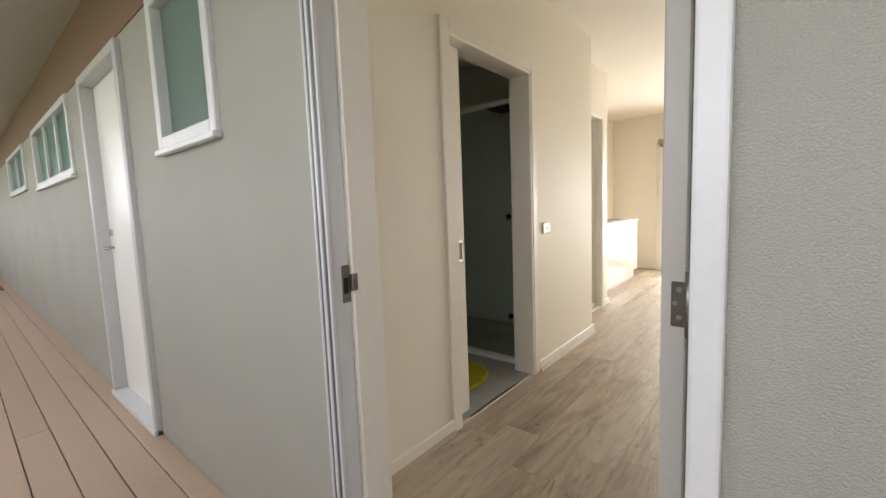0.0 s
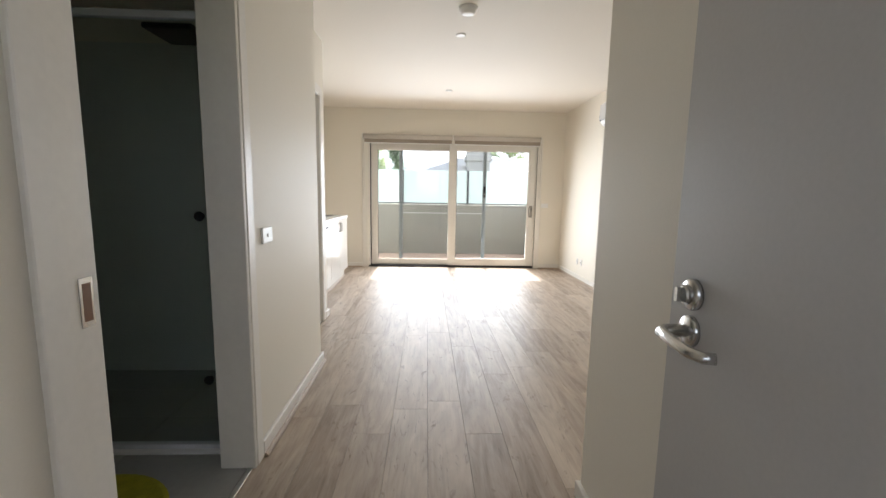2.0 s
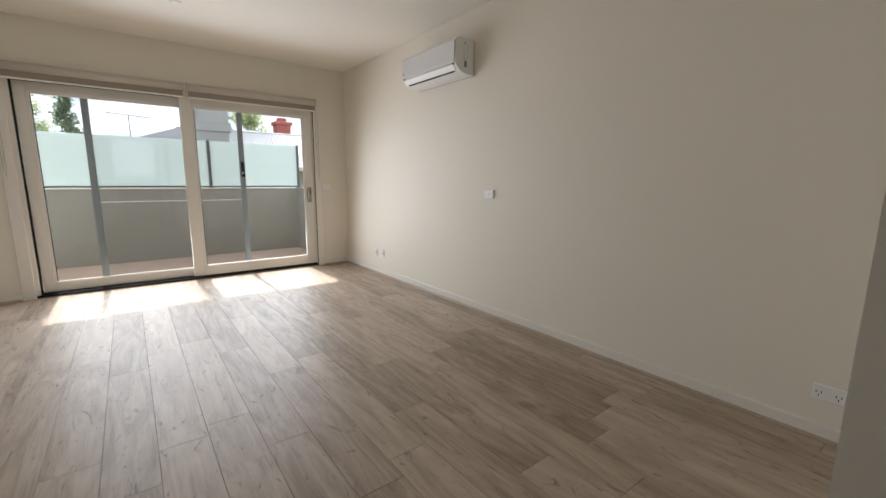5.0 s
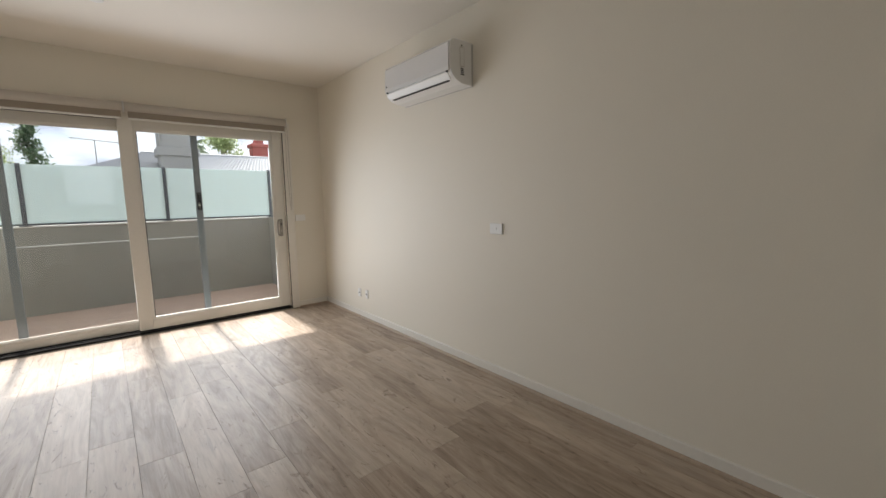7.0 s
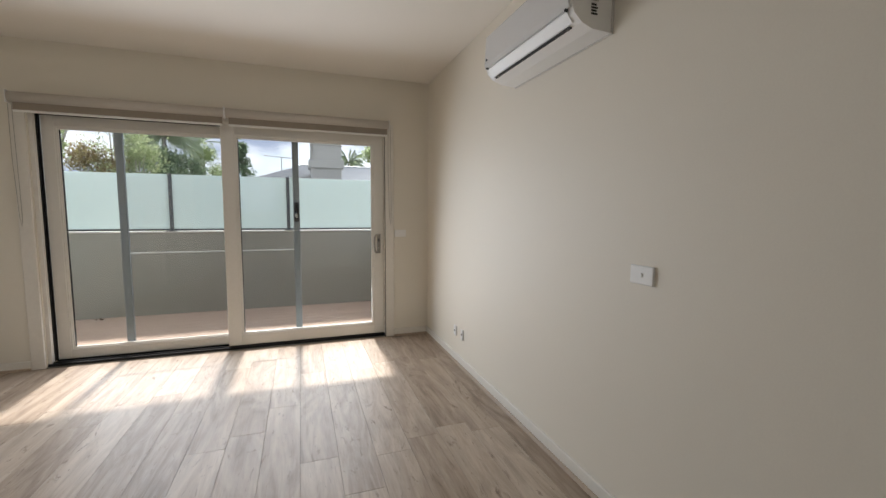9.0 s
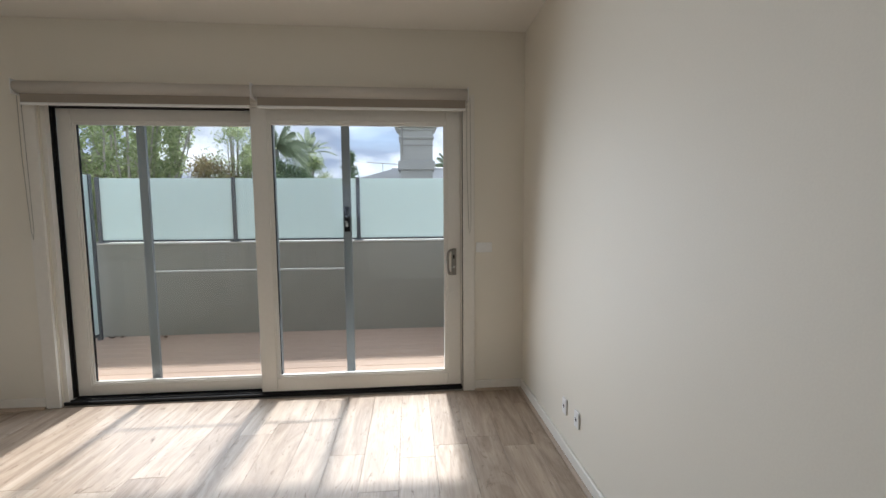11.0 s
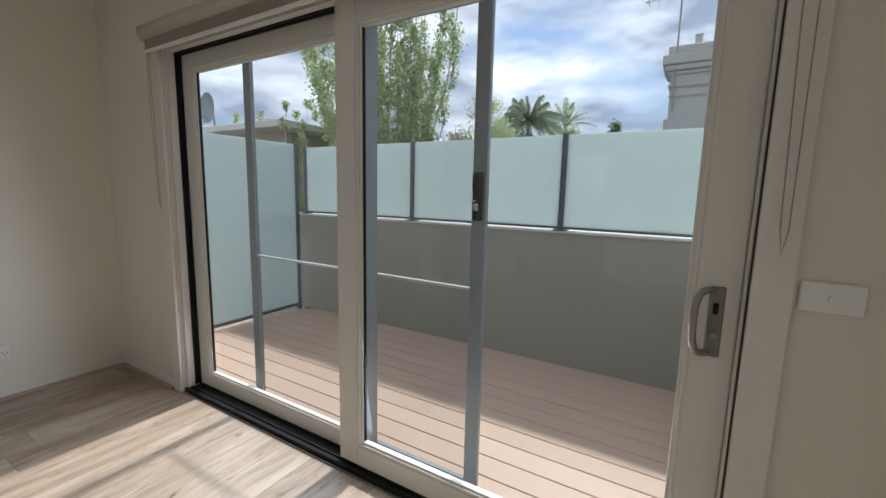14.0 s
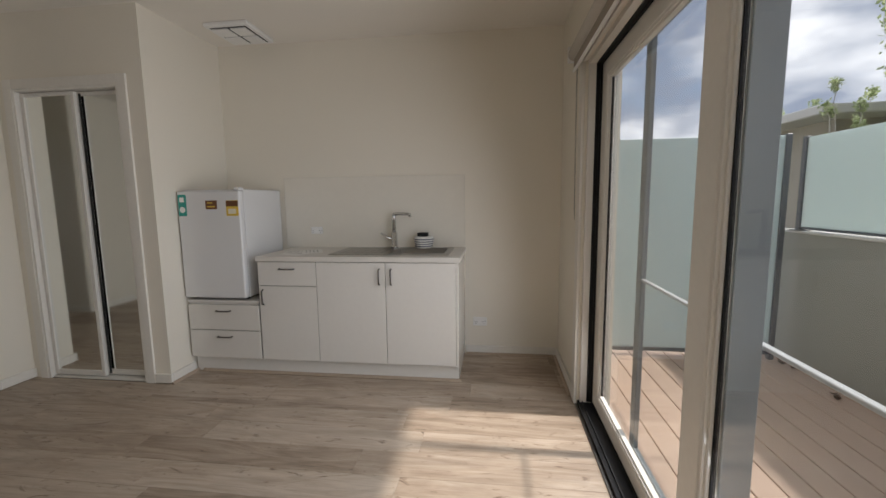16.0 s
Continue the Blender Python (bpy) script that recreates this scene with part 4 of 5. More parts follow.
# worktop with a hole for the bowl
BX0, BX1, BY0, BY1 = -1.74, -1.37, 6.47, 6.87
wt = boxes((XW, 5.52, 0.867, -1.225, BY0, 0.90), (XW, BY1, 0.867, -1.225, 7.0, 0.90), (XW, BY0, 0.867, BX0, BY1, 0.90), (BX1, BY0, 0.867, -1.225, BY1, 0.90))
solid("worktop", wt, BENCH, "pale speckled laminate kitchen worktop", "worktop", "")
sk = thing("sink", (-1.55, 6.45, 0.90), "stainless steel sink with drainer set in the worktop", "sink")
part("rim", boxes((-1.775, 6.03, 0.9005, -1.335, BY0, 0.906), (-1.775, BY1, 0.9005, -1.335, 6.91, 0.906), (-1.775, BY0, 0.9005, BX0, BY1, 0.906), (BX1, BY0, 0.9005, -1.335, BY1, 0.906)), STEEL, sk)
part("bowl", boxes((BX0, BY0, 0.74, BX1, BY1, 0.745), (BX0, BY0, 0.745, BX0 + 0.004, BY1, 0.9), (BX1 - 0.004, BY0, 0.745, BX1, BY1, 0.9), (BX0 + 0.004, BY0, 0.745, BX1 - 0.004, BY0 + 0.004, 0.9), (BX0 + 0.004, BY1 - 0.004, 0.745, BX1 - 0.004, BY1, 0.9)), STEEL, sk)
for k in range(7):
    yy = 6.09 + 0.05 * k
    part("drainer_rib", boxes((-1.72, yy, 0.906, -1.40, yy + 0.018, 0.909), bevel=0.001), STEEL, sk)
part("waste", bar([(-1.555, 6.67, 0.745), (-1.555, 6.67, 0.75)], [0.045, 0.04], 20), CHROME, sk)
tp = thing("mixer_tap", (-1.755, 6.42, 0.906), "tall chrome kitchen mixer tap with square spout", "tap")
part("body", bar([(-1.755, 6.42, 0.906), (-1.755, 6.42, 0.915), (-1.755, 6.42, 0.917), (-1.755, 6.42, 1.03), (-1.755, 6.42, 1.035)], [0.029, 0.029, 0.024, 0.024, 0.014], 16), CHROME, tp, "", True)
part("spout", bar([(-1.755, 6.42, 1.03), (-1.755, 6.42, 1.165), (-1.752, 6.424, 1.178), (-1.745, 6.435, 1.182), (-1.70, 6.55, 1.182), (-1.692, 6.565, 1.178), (-1.69, 6.568, 1.16)], [0.016, 0.015, 0.014, 0.013, 0.0125, 0.0125, 0.0125], 12), CHROME, tp, "", True)
part("lever", bar([(-1.755, 6.42, 0.982), (-1.735, 6.375, 0.985), (-1.71, 6.32, 1.03)], [0.012, 0.009, 0.007], 10), CHROME, tp, "", True)

bm = bmesh.new()
tube(bm, [(-1.748, 6.665, 0.906), (-1.748, 6.665, 0.915), (-1.748, 6.665, 0.965), (-1.748, 6.665, 0.998)], [0.055, 0.066, 0.078, 0.076], 28)
hb = solid("sponge_holder", bm, PAPER, "white sponge holder with dark stripes behind the sink", "sponge holder", "", True)
for z in (0.924, 0.942, 0.960, 0.978):
    bm = bmesh.new()
    rr = 0.068 + min(z - 0.915, 0.05) * 0.20
    tube(bm, [(-1.748, 6.665, z - 0.0035), (-1.748, 6.665, z + 0.0035)], [rr + 0.0012, rr + 0.0022], 28)
    part("stripe", bm, NAVY, hb, "dark navy stripe", True)
solid("sponge", boxes((-1.785, 6.615, 0.998, -1.725, 6.70, 1.030), bevel=0.006, seg=2), BLACK, "black scouring sponge lying in the holder", "sponge", "")
for k, (px, py, rz) in enumerate(((-1.47, 5.70, 8), (-1.40, 5.78, -14), (-1.50, 5.83, 25))):
    ob = solid("leaflet", boxes((-0.105, -0.075, 0.0, 0.105, 0.075, 0.0012)), PAPER, "white printed leaflet lying on the worktop", "leaflet", "", group="leaflets")
    ob.matrix_world = pose(px, py, 0.9005 + 0.0014 * k, 0, 0, rz)
    for j in range(4):
        part("text_bar", boxes((-0.08, -0.05 + 0.028 * j, 0.0012, 0.05 + 0.01 * (j % 2), -0.042 + 0.028 * j, 0.0015)), DULL, ob)
solid("splashback", boxes((XW, 5.45, 0.90, XW + 0.008, 6.995, 1.492), bevel=0.001), SPLASH, "glossy white splashback panel behind the sink", "splashback", "")

# fridge
fg = thing("bar_fridge", (-1.53, 5.19, 0.57), "small white bar fridge standing on the drawer unit", "fridge")
part("cabinet", boxes((-1.80, 4.945, 0.585, -1.285, 5.425, 1.385), bevel=0.008, seg=2), ENAMEL, fg)
dr = part("door", boxes((-1.278, 4.94, 0.588, -1.225, 5.43, 1.375), bevel=0.012, seg=3), ENAMEL, fg)
part("gasket", boxes((-1.285, 4.95, 0.60, -1.278, 5.42, 1.365)), DARK, fg)
part("hinge_cap", boxes((-1.285, 5.385, 1.376, -1.232, 5.43, 1.398), bevel=0.005), ENAMEL, fg)
for xx in (-1.76, -1.31):
    for yy in (4.98, 5.39):
        part("foot", bar([(xx, yy, 0.57), (xx, yy, 0.586)], 0.016, 12), BLACK, fg)
gs = part("sticker", boxes((-1.2252, 4.95, 1.195, -1.2240, 5.015, 1.35)), GREEN, dr, "teal information sticker")
part("panel", boxes((-1.2241, 4.963, 1.295, -1.2232, 4.997, 1.330)), PAPER, gs)
part("disc", bar([(-1.2241, 4.982, 1.24), (-1.2232, 4.982, 1.24)], 0.022, 20), PAPER, gs)
bs = part("sticker", boxes((-1.2252, 5.165, 1.243, -1.2240, 5.255, 1.306)), STICKBROWN, dr, "brown sticker with small print")
part("print", boxes((-1.2241, 5.18, 1.257, -1.2232, 5.24, 1.266), (-1.2241, 5.18, 1.285, -1.2232, 5.22, 1.292)), YELLOW, bs)
ys = part("sticker", boxes((-1.2252, 5.325, 1.195, -1.2240, 5.418, 1.305)), YELLOW, dr, "yellow energy rating sticker")
part("band", boxes((-1.2241, 5.325, 1.262, -1.2232, 5.418, 1.303)), STICKBROWN, ys)
part("print", boxes((-1.2241, 5.34, 1.21, -1.2232, 5.40, 1.245)), CREAM, ys)

# ---- balcony ----
PY = 9.55  # inner face of the parapet
solid("wall_parapet", boxes((-2.2, PY, -0.3, 2.25, PY + 0.16, 1.005)), PARAPET, "smooth grey painted balcony parapet wall", "wall")
solid("trim_parapet_cap", boxes((-2.2, PY - 0.012, 1.005, 2.25, PY + 0.17, 1.022), bevel=0.003), PARACAP, "pale flashing along the parapet top", "trim")
solid("wall_balcony_east", boxes((2.08, YN + 0.2, -0.3, 2.25, PY, 1.02)), PARAPET, "grey painted side wall of the balcony", "wall")
bal = thing("glass_balustrade", (0.0, PY + 0.06, 1.022), "frosted glass balustrade on charcoal posts above the parapet", "balustrade")
posts = [-1.99, -0.572, 0.79, 2.13]
YP = PY + 0.03
for px in posts:
    part("post", boxes((px - 0.02, YP - 0.02, 1.026, px + 0.02, YP + 0.02, 1.735), bevel=0.003), DARKALU, bal, "charcoal post")
    part("base_plate", boxes((px - 0.05, YP - 0.045, 1.022, px + 0.05, YP + 0.045, 1.030), bevel=0.002), DARKALU, bal)
for a, b in zip(posts, posts[1:]):
    part("glass_panel", boxes((a + 0.02, YP - 0.006, 1.05, b - 0.02, YP + 0.006, 1.725), bevel=0.001), FROST, bal, "frosted pale green glass panel")
    part("bottom_rail", boxes((a + 0.02, YP - 0.014, 1.034, b - 0.02, YP + 0.014, 1.052), bevel=0.002), DARKALU, bal)
side = thing("glass_side_screen", (-1.98, 8.7, -0.02), "tall frosted glass screen at the balcony end", "privacy screen")
part("glass_panel", boxes((-1.986, 7.96, 0.05, -1.974, 9.42, 1.745), bevel=0.001), FROST, side, "frosted pale green glass panel")
part("bottom_rail", boxes((-1.994, 7.96, 0.02, -1.966, 9.42, 0.052), bevel=0.002), DARKALU, side)
part("post", boxes((-2.0, 9.42, -0.02, -1.96, 9.46, 1.755), bevel=0.003), DARKALU, side, "charcoal post")
part("post", boxes((-2.0, 7.951, -0.02, -1.96, 7.962, 1.755), bevel=0.002), DARKALU, side, "charcoal post")

DRYLEAF = plain("dry_leaf_brown", (0.17, 0.11, 0.07), 0.8, vary=0.25, fine=90)


def dry_leaf(x, y, turn, size):
    """A small curled leaf blown against the parapet."""
    bm = bmesh.new()
    rows = []
    for i in range(6):
        u = i / 5
        w = size * 0.32 * math.sin(math.pi * (0.08 + 0.88 * u))
        lift = size * 0.30 * (2 * u - 1) ** 2 + 0.001
        rows.append([bm.verts.new((size * (u - 0.5), k * w, lift + abs(k) * size * 0.16)) for k in (-1, 0, 1)])
    for p, q in zip(rows, rows[1:]):
        for k in (0, 1):
            bm.faces.new((p[k], p[k + 1], q[k + 1], q[k]))
    bmesh.ops.solidify(bm, geom=bm.faces[:], thickness=0.0012)
    ob = solid("dry_leaf", bm, DRYLEAF, "curled brown dry leaf lying on the balcony decking", "dry leaf", "", True, "dry leaves")
    ob.matrix_world = pose(x, y, -0.019, 0, 0, turn)


for x, y, turn, size in ((-1.88, 9.47, 20, 0.07), (-1.79, 9.49, 110, 0.05), (-1.30, 9.43, -35, 0.065), (-1.37, 9.46, 70, 0.04)):
    dry_leaf(x, y, turn, size)

# ---- neighbouring roofs ----
house = thing("neighbour_house", (4.5, 16.0, -3.0), "old house with corrugated iron hip roof seen over the balustrade", "house")
part("wall", boxes((-1.0, 12.9, -3.0, 12.0, 18.6, 1.45)), HOUSEWALL, house)


def corrugated(corners, pitch=0.10, amp=0.018):
    """A wavy sheet over a quad given as (eave a, eave b, top b, top a)."""
    a, b, c, dd = (Vector(p) for p in corners)
    n = max(4, int((b - a).length / pitch * 4))
    nr = ((b - a).cross(dd - a)).normalized()
    if nr.z < 0:
        nr = -nr
    bm = bmesh.new()
    lo, hi = [], []
    for i in range(n + 1):
        s = i / n
        w = nr * amp * math.sin(2 * math.pi * s * (b - a).length / pitch)
        lo.append(bm.verts.new(a.lerp(b, s) + w))
        hi.append(bm.verts.new(dd.lerp(c, s) + w))
    for i in range(n):
        bm.faces.new((lo[i], lo[i + 1], hi[i + 1], hi[i]))
    return bm


part("roof", corrugated([(-1.4, 12.5, 1.45), (12.4, 12.5, 1.45), (10.0, 15.5, 2.48), (1.0, 15.5, 2.48)]), ROOFIRON, house, "corrugated iron roof slope")
part("roof", corrugated([(-1.4, 18.8, 1.45), (-1.4, 12.5, 1.45), (1.0, 15.5, 2.48), (1.0, 15.8, 2.48)]), ROOFIRON, house, "corrugated iron hip slope")
part("roof", corrugated([(12.4, 18.8, 1.45), (-1.4, 18.8, 1.45), (1.0, 15.8, 2.48), (10.0, 15.8, 2.48)]), ROOFIRON, house, "corrugated iron roof slope")
part("ridge_cap", bar([(0.95, 15.65, 2.48), (10.05, 15.65, 2.48)], 0.07, 8), ROOFIRON, house)
part("gutter", boxes((-1.45, 12.4, 1.36, 12.45, 12.52, 1.46), bevel=0.01), GUTTER, house)


def chimney_box(x0, x1, y0, y1, z0, z1, bv=0.02):
    return boxes((x0, y0, z0, x1, y1, z1), bevel=bv)


ch = part("chimney", boxes((1.20, 14.0, 1.6, 1.92, 14.6, 3.30), bevel=0.015), CHIMNEY, house, "broad weathered rendered chimney with stepped cornice")
for e, z0, z1 in ((0.05, 2.30, 2.50), (0.03, 2.98, 3.03), (0.04, 3.16, 3.22), (0.09, 3.22, 3.30), (0.13, 3.30, 3.44), (0.06, 3.44, 3.58)):
    part("course", boxes((1.20 - e, 14.0 - e, z0, 1.92 + e, 14.6 + e, z1), bevel=0.015), CHIMNEY, ch)
part("chimney_pot", bar([(1.52, 14.3, 3.58), (1.52, 14.3, 3.78), (1.52, 14.3, 3.80)], [0.055, 0.05, 0.065], 14), CHIMNEY, ch)
part("strap", boxes((1.185, 13.985, 2.83, 1.935, 14.0, 2.85), (1.185, 13.985, 2.96, 1.935, 14.0, 2.975)), DULL, ch)
an = thing("roof_antenna", (1.25, 13.95, 2.62), "tall television antenna strapped to the chimney", "antenna")
part("mast", bar([(1.25, 13.95, 2.62), (1.25, 13.95, 4.40)], 0.014, 8), DULL, an)
part("boom", bar([(0.75, 13.95, 4.28), (1.75, 13.95, 4.42)], 0.010, 6), DULL, an)
for k in range(8):
    xk = 0.80 + 0.13 * k
    part("element", bar([(xk, 13.75, 4.285 + 0.018 * k), (xk, 14.15, 4.285 + 0.018 * k)], 0.006, 5), DULL, an)
a2 = thing("roof_antenna", (0.10, 26.0, -3.0), "thin television antenna on a tall mast beyond the roof", "antenna")
part("mast", bar([(0.10, 26.0, -3.0), (0.10, 26.0, 3.95)], 0.018, 6), DULL, a2)
part("boom", bar([(-0.70, 26.0, 3.98), (0.90, 26.0, 3.88)], 0.016, 6), DULL, a2)
for k in range(7):
    xk = -0.62 + 0.22 * k
    part("element", bar([(xk, 25.7, 3.975 - 0.014 * k), (xk, 26.3, 3.975 - 0.014 * k)], 0.009, 5), DULL, a2)
rc = thing("red_chimney", (5.0, 20.0, -3.0), "small red painted chimney beyond the roof", "chimney")
part("shaft", boxes((4.72, 19.8, -3.0, 5.28, 20.3, 3.30), bevel=0.01), RED, rc)
part("cap", boxes((4.66, 19.74, 3.30, 5.34, 20.36, 3.44), bevel=0.02), RED, rc)
part("pot", boxes((4.84, 19.9, 3.44, 5.16, 20.2, 3.60), bevel=0.02), RED, rc)

n2 = thing("flat_roofed_house", (-12.0, 15.0, -3.0), "beige house with flat overhanging roof beside the trees", "house")
part("wall", boxes((-19.0, 13.9, -3.0, -7.7, 20.0, 2.78)), HOUSEWALL, n2)
part("roof", boxes((-19.5, 13.2, 2.78, -7.05, 20.5, 2.96), bevel=0.02), GUTTER, n2, "pale flat roof with deep eave")
dsh = thing("satellite_dish", (-10.6, 13.6, 2.96), "grey satellite dish on the flat roof", "satellite dish")
bm = bmesh.new()
rings = []
for r_ in (0.05, 0.18, 0.30, 0.38):
    rings.append([bm.verts.new((-10.6 + 0.25 * math.cos(0.6) * 0 + r_ * math.cos(a), 13.6 - 0.9 * r_ * r_, 3.54 + 1.15 * r_ * math.sin(a))) for a in (2 * math.pi * k / 20 for k in range(20))])
for a, b in zip(rings, rings[1:]):
    for k in range(20):
        bm.faces.new((a[k], a[(k + 1) % 20], b[(k + 1) % 20], b[k]))
bm.faces.new(rings[0])
part("dish", bm, GREYALU, dsh)
part("mast", bar([(-10.6, 13.7, 2.96), (-10.6, 13.62, 3.52)], 0.025, 8), DULL, dsh)
part("brace", bar([(-11.3, 13.5, 2.96), (-10.6, 13.62, 3.38)], 0.018, 6), DULL, dsh)
part("feed_arm", bar([(-10.6, 13.5, 3.22), (-10.45, 13.0, 3.37)], 0.015, 6), DULL, dsh)


# ---- trees ----
def leaves(points, size, rng, spread, droop=0.0, slim=0.55):
    """Small pointed leaves scattered round the points, as one mesh."""
    n = len(points)
    pts = points + rng.normal(0, spread, (n, 3))
    d1 = rng.normal(0, 1, (n, 3))
    d1[:, 2] -= droop
    d1 /= np.linalg.norm(d1, axis=1)[:, None]
    d2 = np.cross(d1, rng.normal(0, 1, (n, 3)))
    d2 /= np.linalg.norm(d2, axis=1)[:, None] + 1e-9
    s = size * rng.uniform(0.6, 1.3, (n, 1))
    v = np.stack([pts - d1 * s, pts + d2 * s * slim, pts + d1 * s, pts - d2 * s * slim], 1).reshape(-1, 3)
    f = np.arange(n * 4).reshape(-1, 4)
    me = bpy.data.meshes.new("crown")
    me.from_pydata(v.tolist(), [], f.tolist())
    return me


def leaf_part(points, size, rng, spread, material, parent, droop=0.0, slim=0.55, name="crown"):
    me = leaves(np.asarray(points, float), size, rng, spread, droop, slim)
    me.materials.append(material)
    ob = new(name, me)
    ob.parent = parent
    ob.matrix_parent_inverse = Matrix.Translation(-ORIGIN[parent])
    return tagged(ob, kind="stuff")


def poplar(base, top, radius, stems, per_stem, seed, label, material=None, fork=2.0, leaf=0.07, low=0.30):
    rng = np.random.default_rng(seed)
    bx, by, bz = base
    t = thing("tree", base, label, "tree", "garden trees")
    part("trunk", bar([(bx, by, bz), (bx + 0.05, by, bz + fork * 0.6), (bx, by, bz + fork)], [0.20, 0.16, 0.14], 8), BARK, t, "", True)
    bm, pts = bmesh.new(), []
    for k in range(stems):
        a, rr = 2 * math.pi * k / stems + rng.uniform(-0.3, 0.3), radius * math.sqrt(rng.uniform(0.05, 1.0))
        hh = top - rng.uniform(0.0, 0.28) * (top - bz - fork) * (0.5 + rr / radius)
        end = np.array((bx + rr * math.cos(a), by + rr * math.sin(a), hh))
        start = np.array((bx, by, bz + fork * rng.uniform(0.8, 1.0)))
        mid = start * 0.5 + end * 0.5 + np.array((0.32 * rr * math.cos(a), 0.32 * rr * math.sin(a), -0.3))
        path = [(1 - s) ** 2 * start + 2 * s * (1 - s) * mid + s * s * end + rng.normal(0, 0.035, 3) for s in np.linspace(0, 1, 9)]
        tube(bm, path, list(np.linspace(0.042, 0.006, 9)), 5)
        for c in np.linspace(low, 0.97, max(3, per_stem // 100)) + rng.uniform(-0.05, 0.05, max(3, per_stem // 100)):
            if rng.uniform() < 0.18:
                continue
            c = min(max(c, 0.05), 0.98)
            i = min(int(c * 8), 7)
            p = path[i] + (path[i + 1] - path[i]) * (c * 8 - i)
            b2, ln = rng.uniform(0, 2 * math.pi), rng.uniform(0.45, 1.0) * (1.25 - 0.75 * c) * min(1.0, 0.42 + radius * 0.4)
            q = p + np.array((math.cos(b2) * ln * 0.32, math.sin(b2) * ln * 0.32, ln))
            tube(bm, [p, p * 0.5 + q * 0.5 + np.array((math.cos(b2), math.sin(b2), 0)) * 0.06, q], [0.012, 0.008, 0.003], 4, False)
            u = rng.beta(1.3, 1.3, 125)[:, None]
            w = 0.19 * np.sin(math.pi * np.clip(u, 0.04, 1.0)) ** 0.7 + 0.015
            pts.extend(p + (q - p) * (u * 1.1) + rng.normal(0, 1, (125, 3)) * w * np.array((0.55, 0.55, 0.4)) * min(1.0, radius * 0.6 + 0.15))
    part("branches", bm, BARK, t)
    leaf_part(pts, leaf, rng, 0.02, material or LEAF, t)
    return t


def shrub(base, size, seed, label, material, n=3500, leaf=0.09, droop=0.4):
    rng = np.random.default_rng(seed)
    bx, by, bz = base
    sx, sy, sz = size
    t = thing("shrub", base, label, "shrub", "garden shrubs")
    bm, pts = bmesh.new(), []
    for k in range(34):
        a, down = rng.uniform(0, 2 * math.pi), 2.6 * rng.uniform(0.0, 1.0) ** 1.2
        reach = min(1.0, 0.18 + 0.55 * down) * math.sqrt(rng.uniform(0.02, 1.0))
        c = np.array((bx + sx * reach * math.cos(a), by + sy * reach * math.sin(a), bz + sz - down - 0.25 * reach))
        tube(bm, [(bx, by, bz), (bx * 0.6 + c[0] * 0.4, by * 0.6 + c[1] * 0.4, bz + (c[2] - bz) * 0.55), tuple(c)], [0.07, 0.04, 0.012], 5)
        m = n // 34
        sag = rng.uniform(0, 1, (m, 1))
        way = np.array((math.cos(a), math.sin(a), 0.0)) + rng.normal(0, 0.35, (m, 3))
        pts.extend(c + way * sag * 0.42 * sx + np.array((0, 0, 0.28)) * (sag - droop * 0.8 * sag * sag) + rng.normal(0, 0.11, (m, 3)))
    part("branches", bm, BARK, t)
    leaf_part(pts, leaf, rng, 0.04, material, t, droop)
    return t


def frond_palm(base, top, n_fronds, length, seed, label, leaflets=34, broad=False):
    rng = np.random.default_rng(seed)
    bx, by, bz = base
    t = thing("palm", base, label, "palm", "garden palms")
    part("trunk", bar([(bx, by, bz), (bx + 0.08, by, (bz + top) / 2), (bx, by, top)], [0.14, 0.09, 0.07], 9), BARK, t, "", True)
    for k in range(n_fronds):
        a = 2 * math.pi * (k * 0.382) + rng.uniform(-0.2, 0.2)
        lift = (1.45 - 1.0 * k / n_fronds) if broad else (1.25 - 1.35 * k / n_fronds)
        ln = length * rng.uniform(0.8, 1.1)
        ca, sa = math.cos(a), math.sin(a)
        path = []
        for s in np.linspace(0, 1, 9):
            out = ln * s * math.cos(lift) * (1.0 - 0.12 * s)
            upz = ln * (s * math.sin(lift) - 0.42 * s * s * (1.3 - 0.4 * lift))
            path.append(np.array((bx + ca * out, by + sa * out, top + upz)))
        bm = bmesh.new()
        tube(bm, path, list(np.linspace(0.018, 0.004, 9)), 4, False)
        side = np.array((-sa, ca, 0.0))
        if broad:
            for sgn in (-1, 1):
                for i in range(2, 8):
                    for j in range(2):
                        p, q = path[i], path[i + 1]
                        p, q = p + (q - p) * 0.5 * j, p + (q - p) * (0.5 * j + 0.46)
                        w = 0.10 * math.sin(math.pi * (i - 1.2 + 0.5 * j) / 7.5) + 0.03
                        dn = np.array((0, 0, -0.35 * w))
                        bm.faces.new([bm.verts.new(v) for v in (p, q, q + sgn * side * w + dn, p + sgn * side * w + dn)])
        else:
            for i in range(leaflets):
                s = 0.12 + 0.88 * i / leaflets
                j = min(int(s * 8), 7)
                p = path[j] + (path[j + 1] - path[j]) * (s * 8 - j)
                fwd = path[j + 1] - path[j]
                fwd = fwd / np.linalg.norm(fwd)
                for sgn in (-1, 1):
                    w = 0.34 * length / 1.6 * (1.1 - 0.75 * abs(s - 0.45))
                    tip = p + sgn * side * w * rng.uniform(0.15, 0.5) + fwd * w * 0.45 + np.array((0, 0, -w * rng.uniform(0.6, 1.25)))
                    bm.faces.new([bm.verts.new(v) for v in (p - fwd * 0.010, p + fwd * 0.014, tip)])
        part("frond", bm, LEAFPALM, t)
    return t


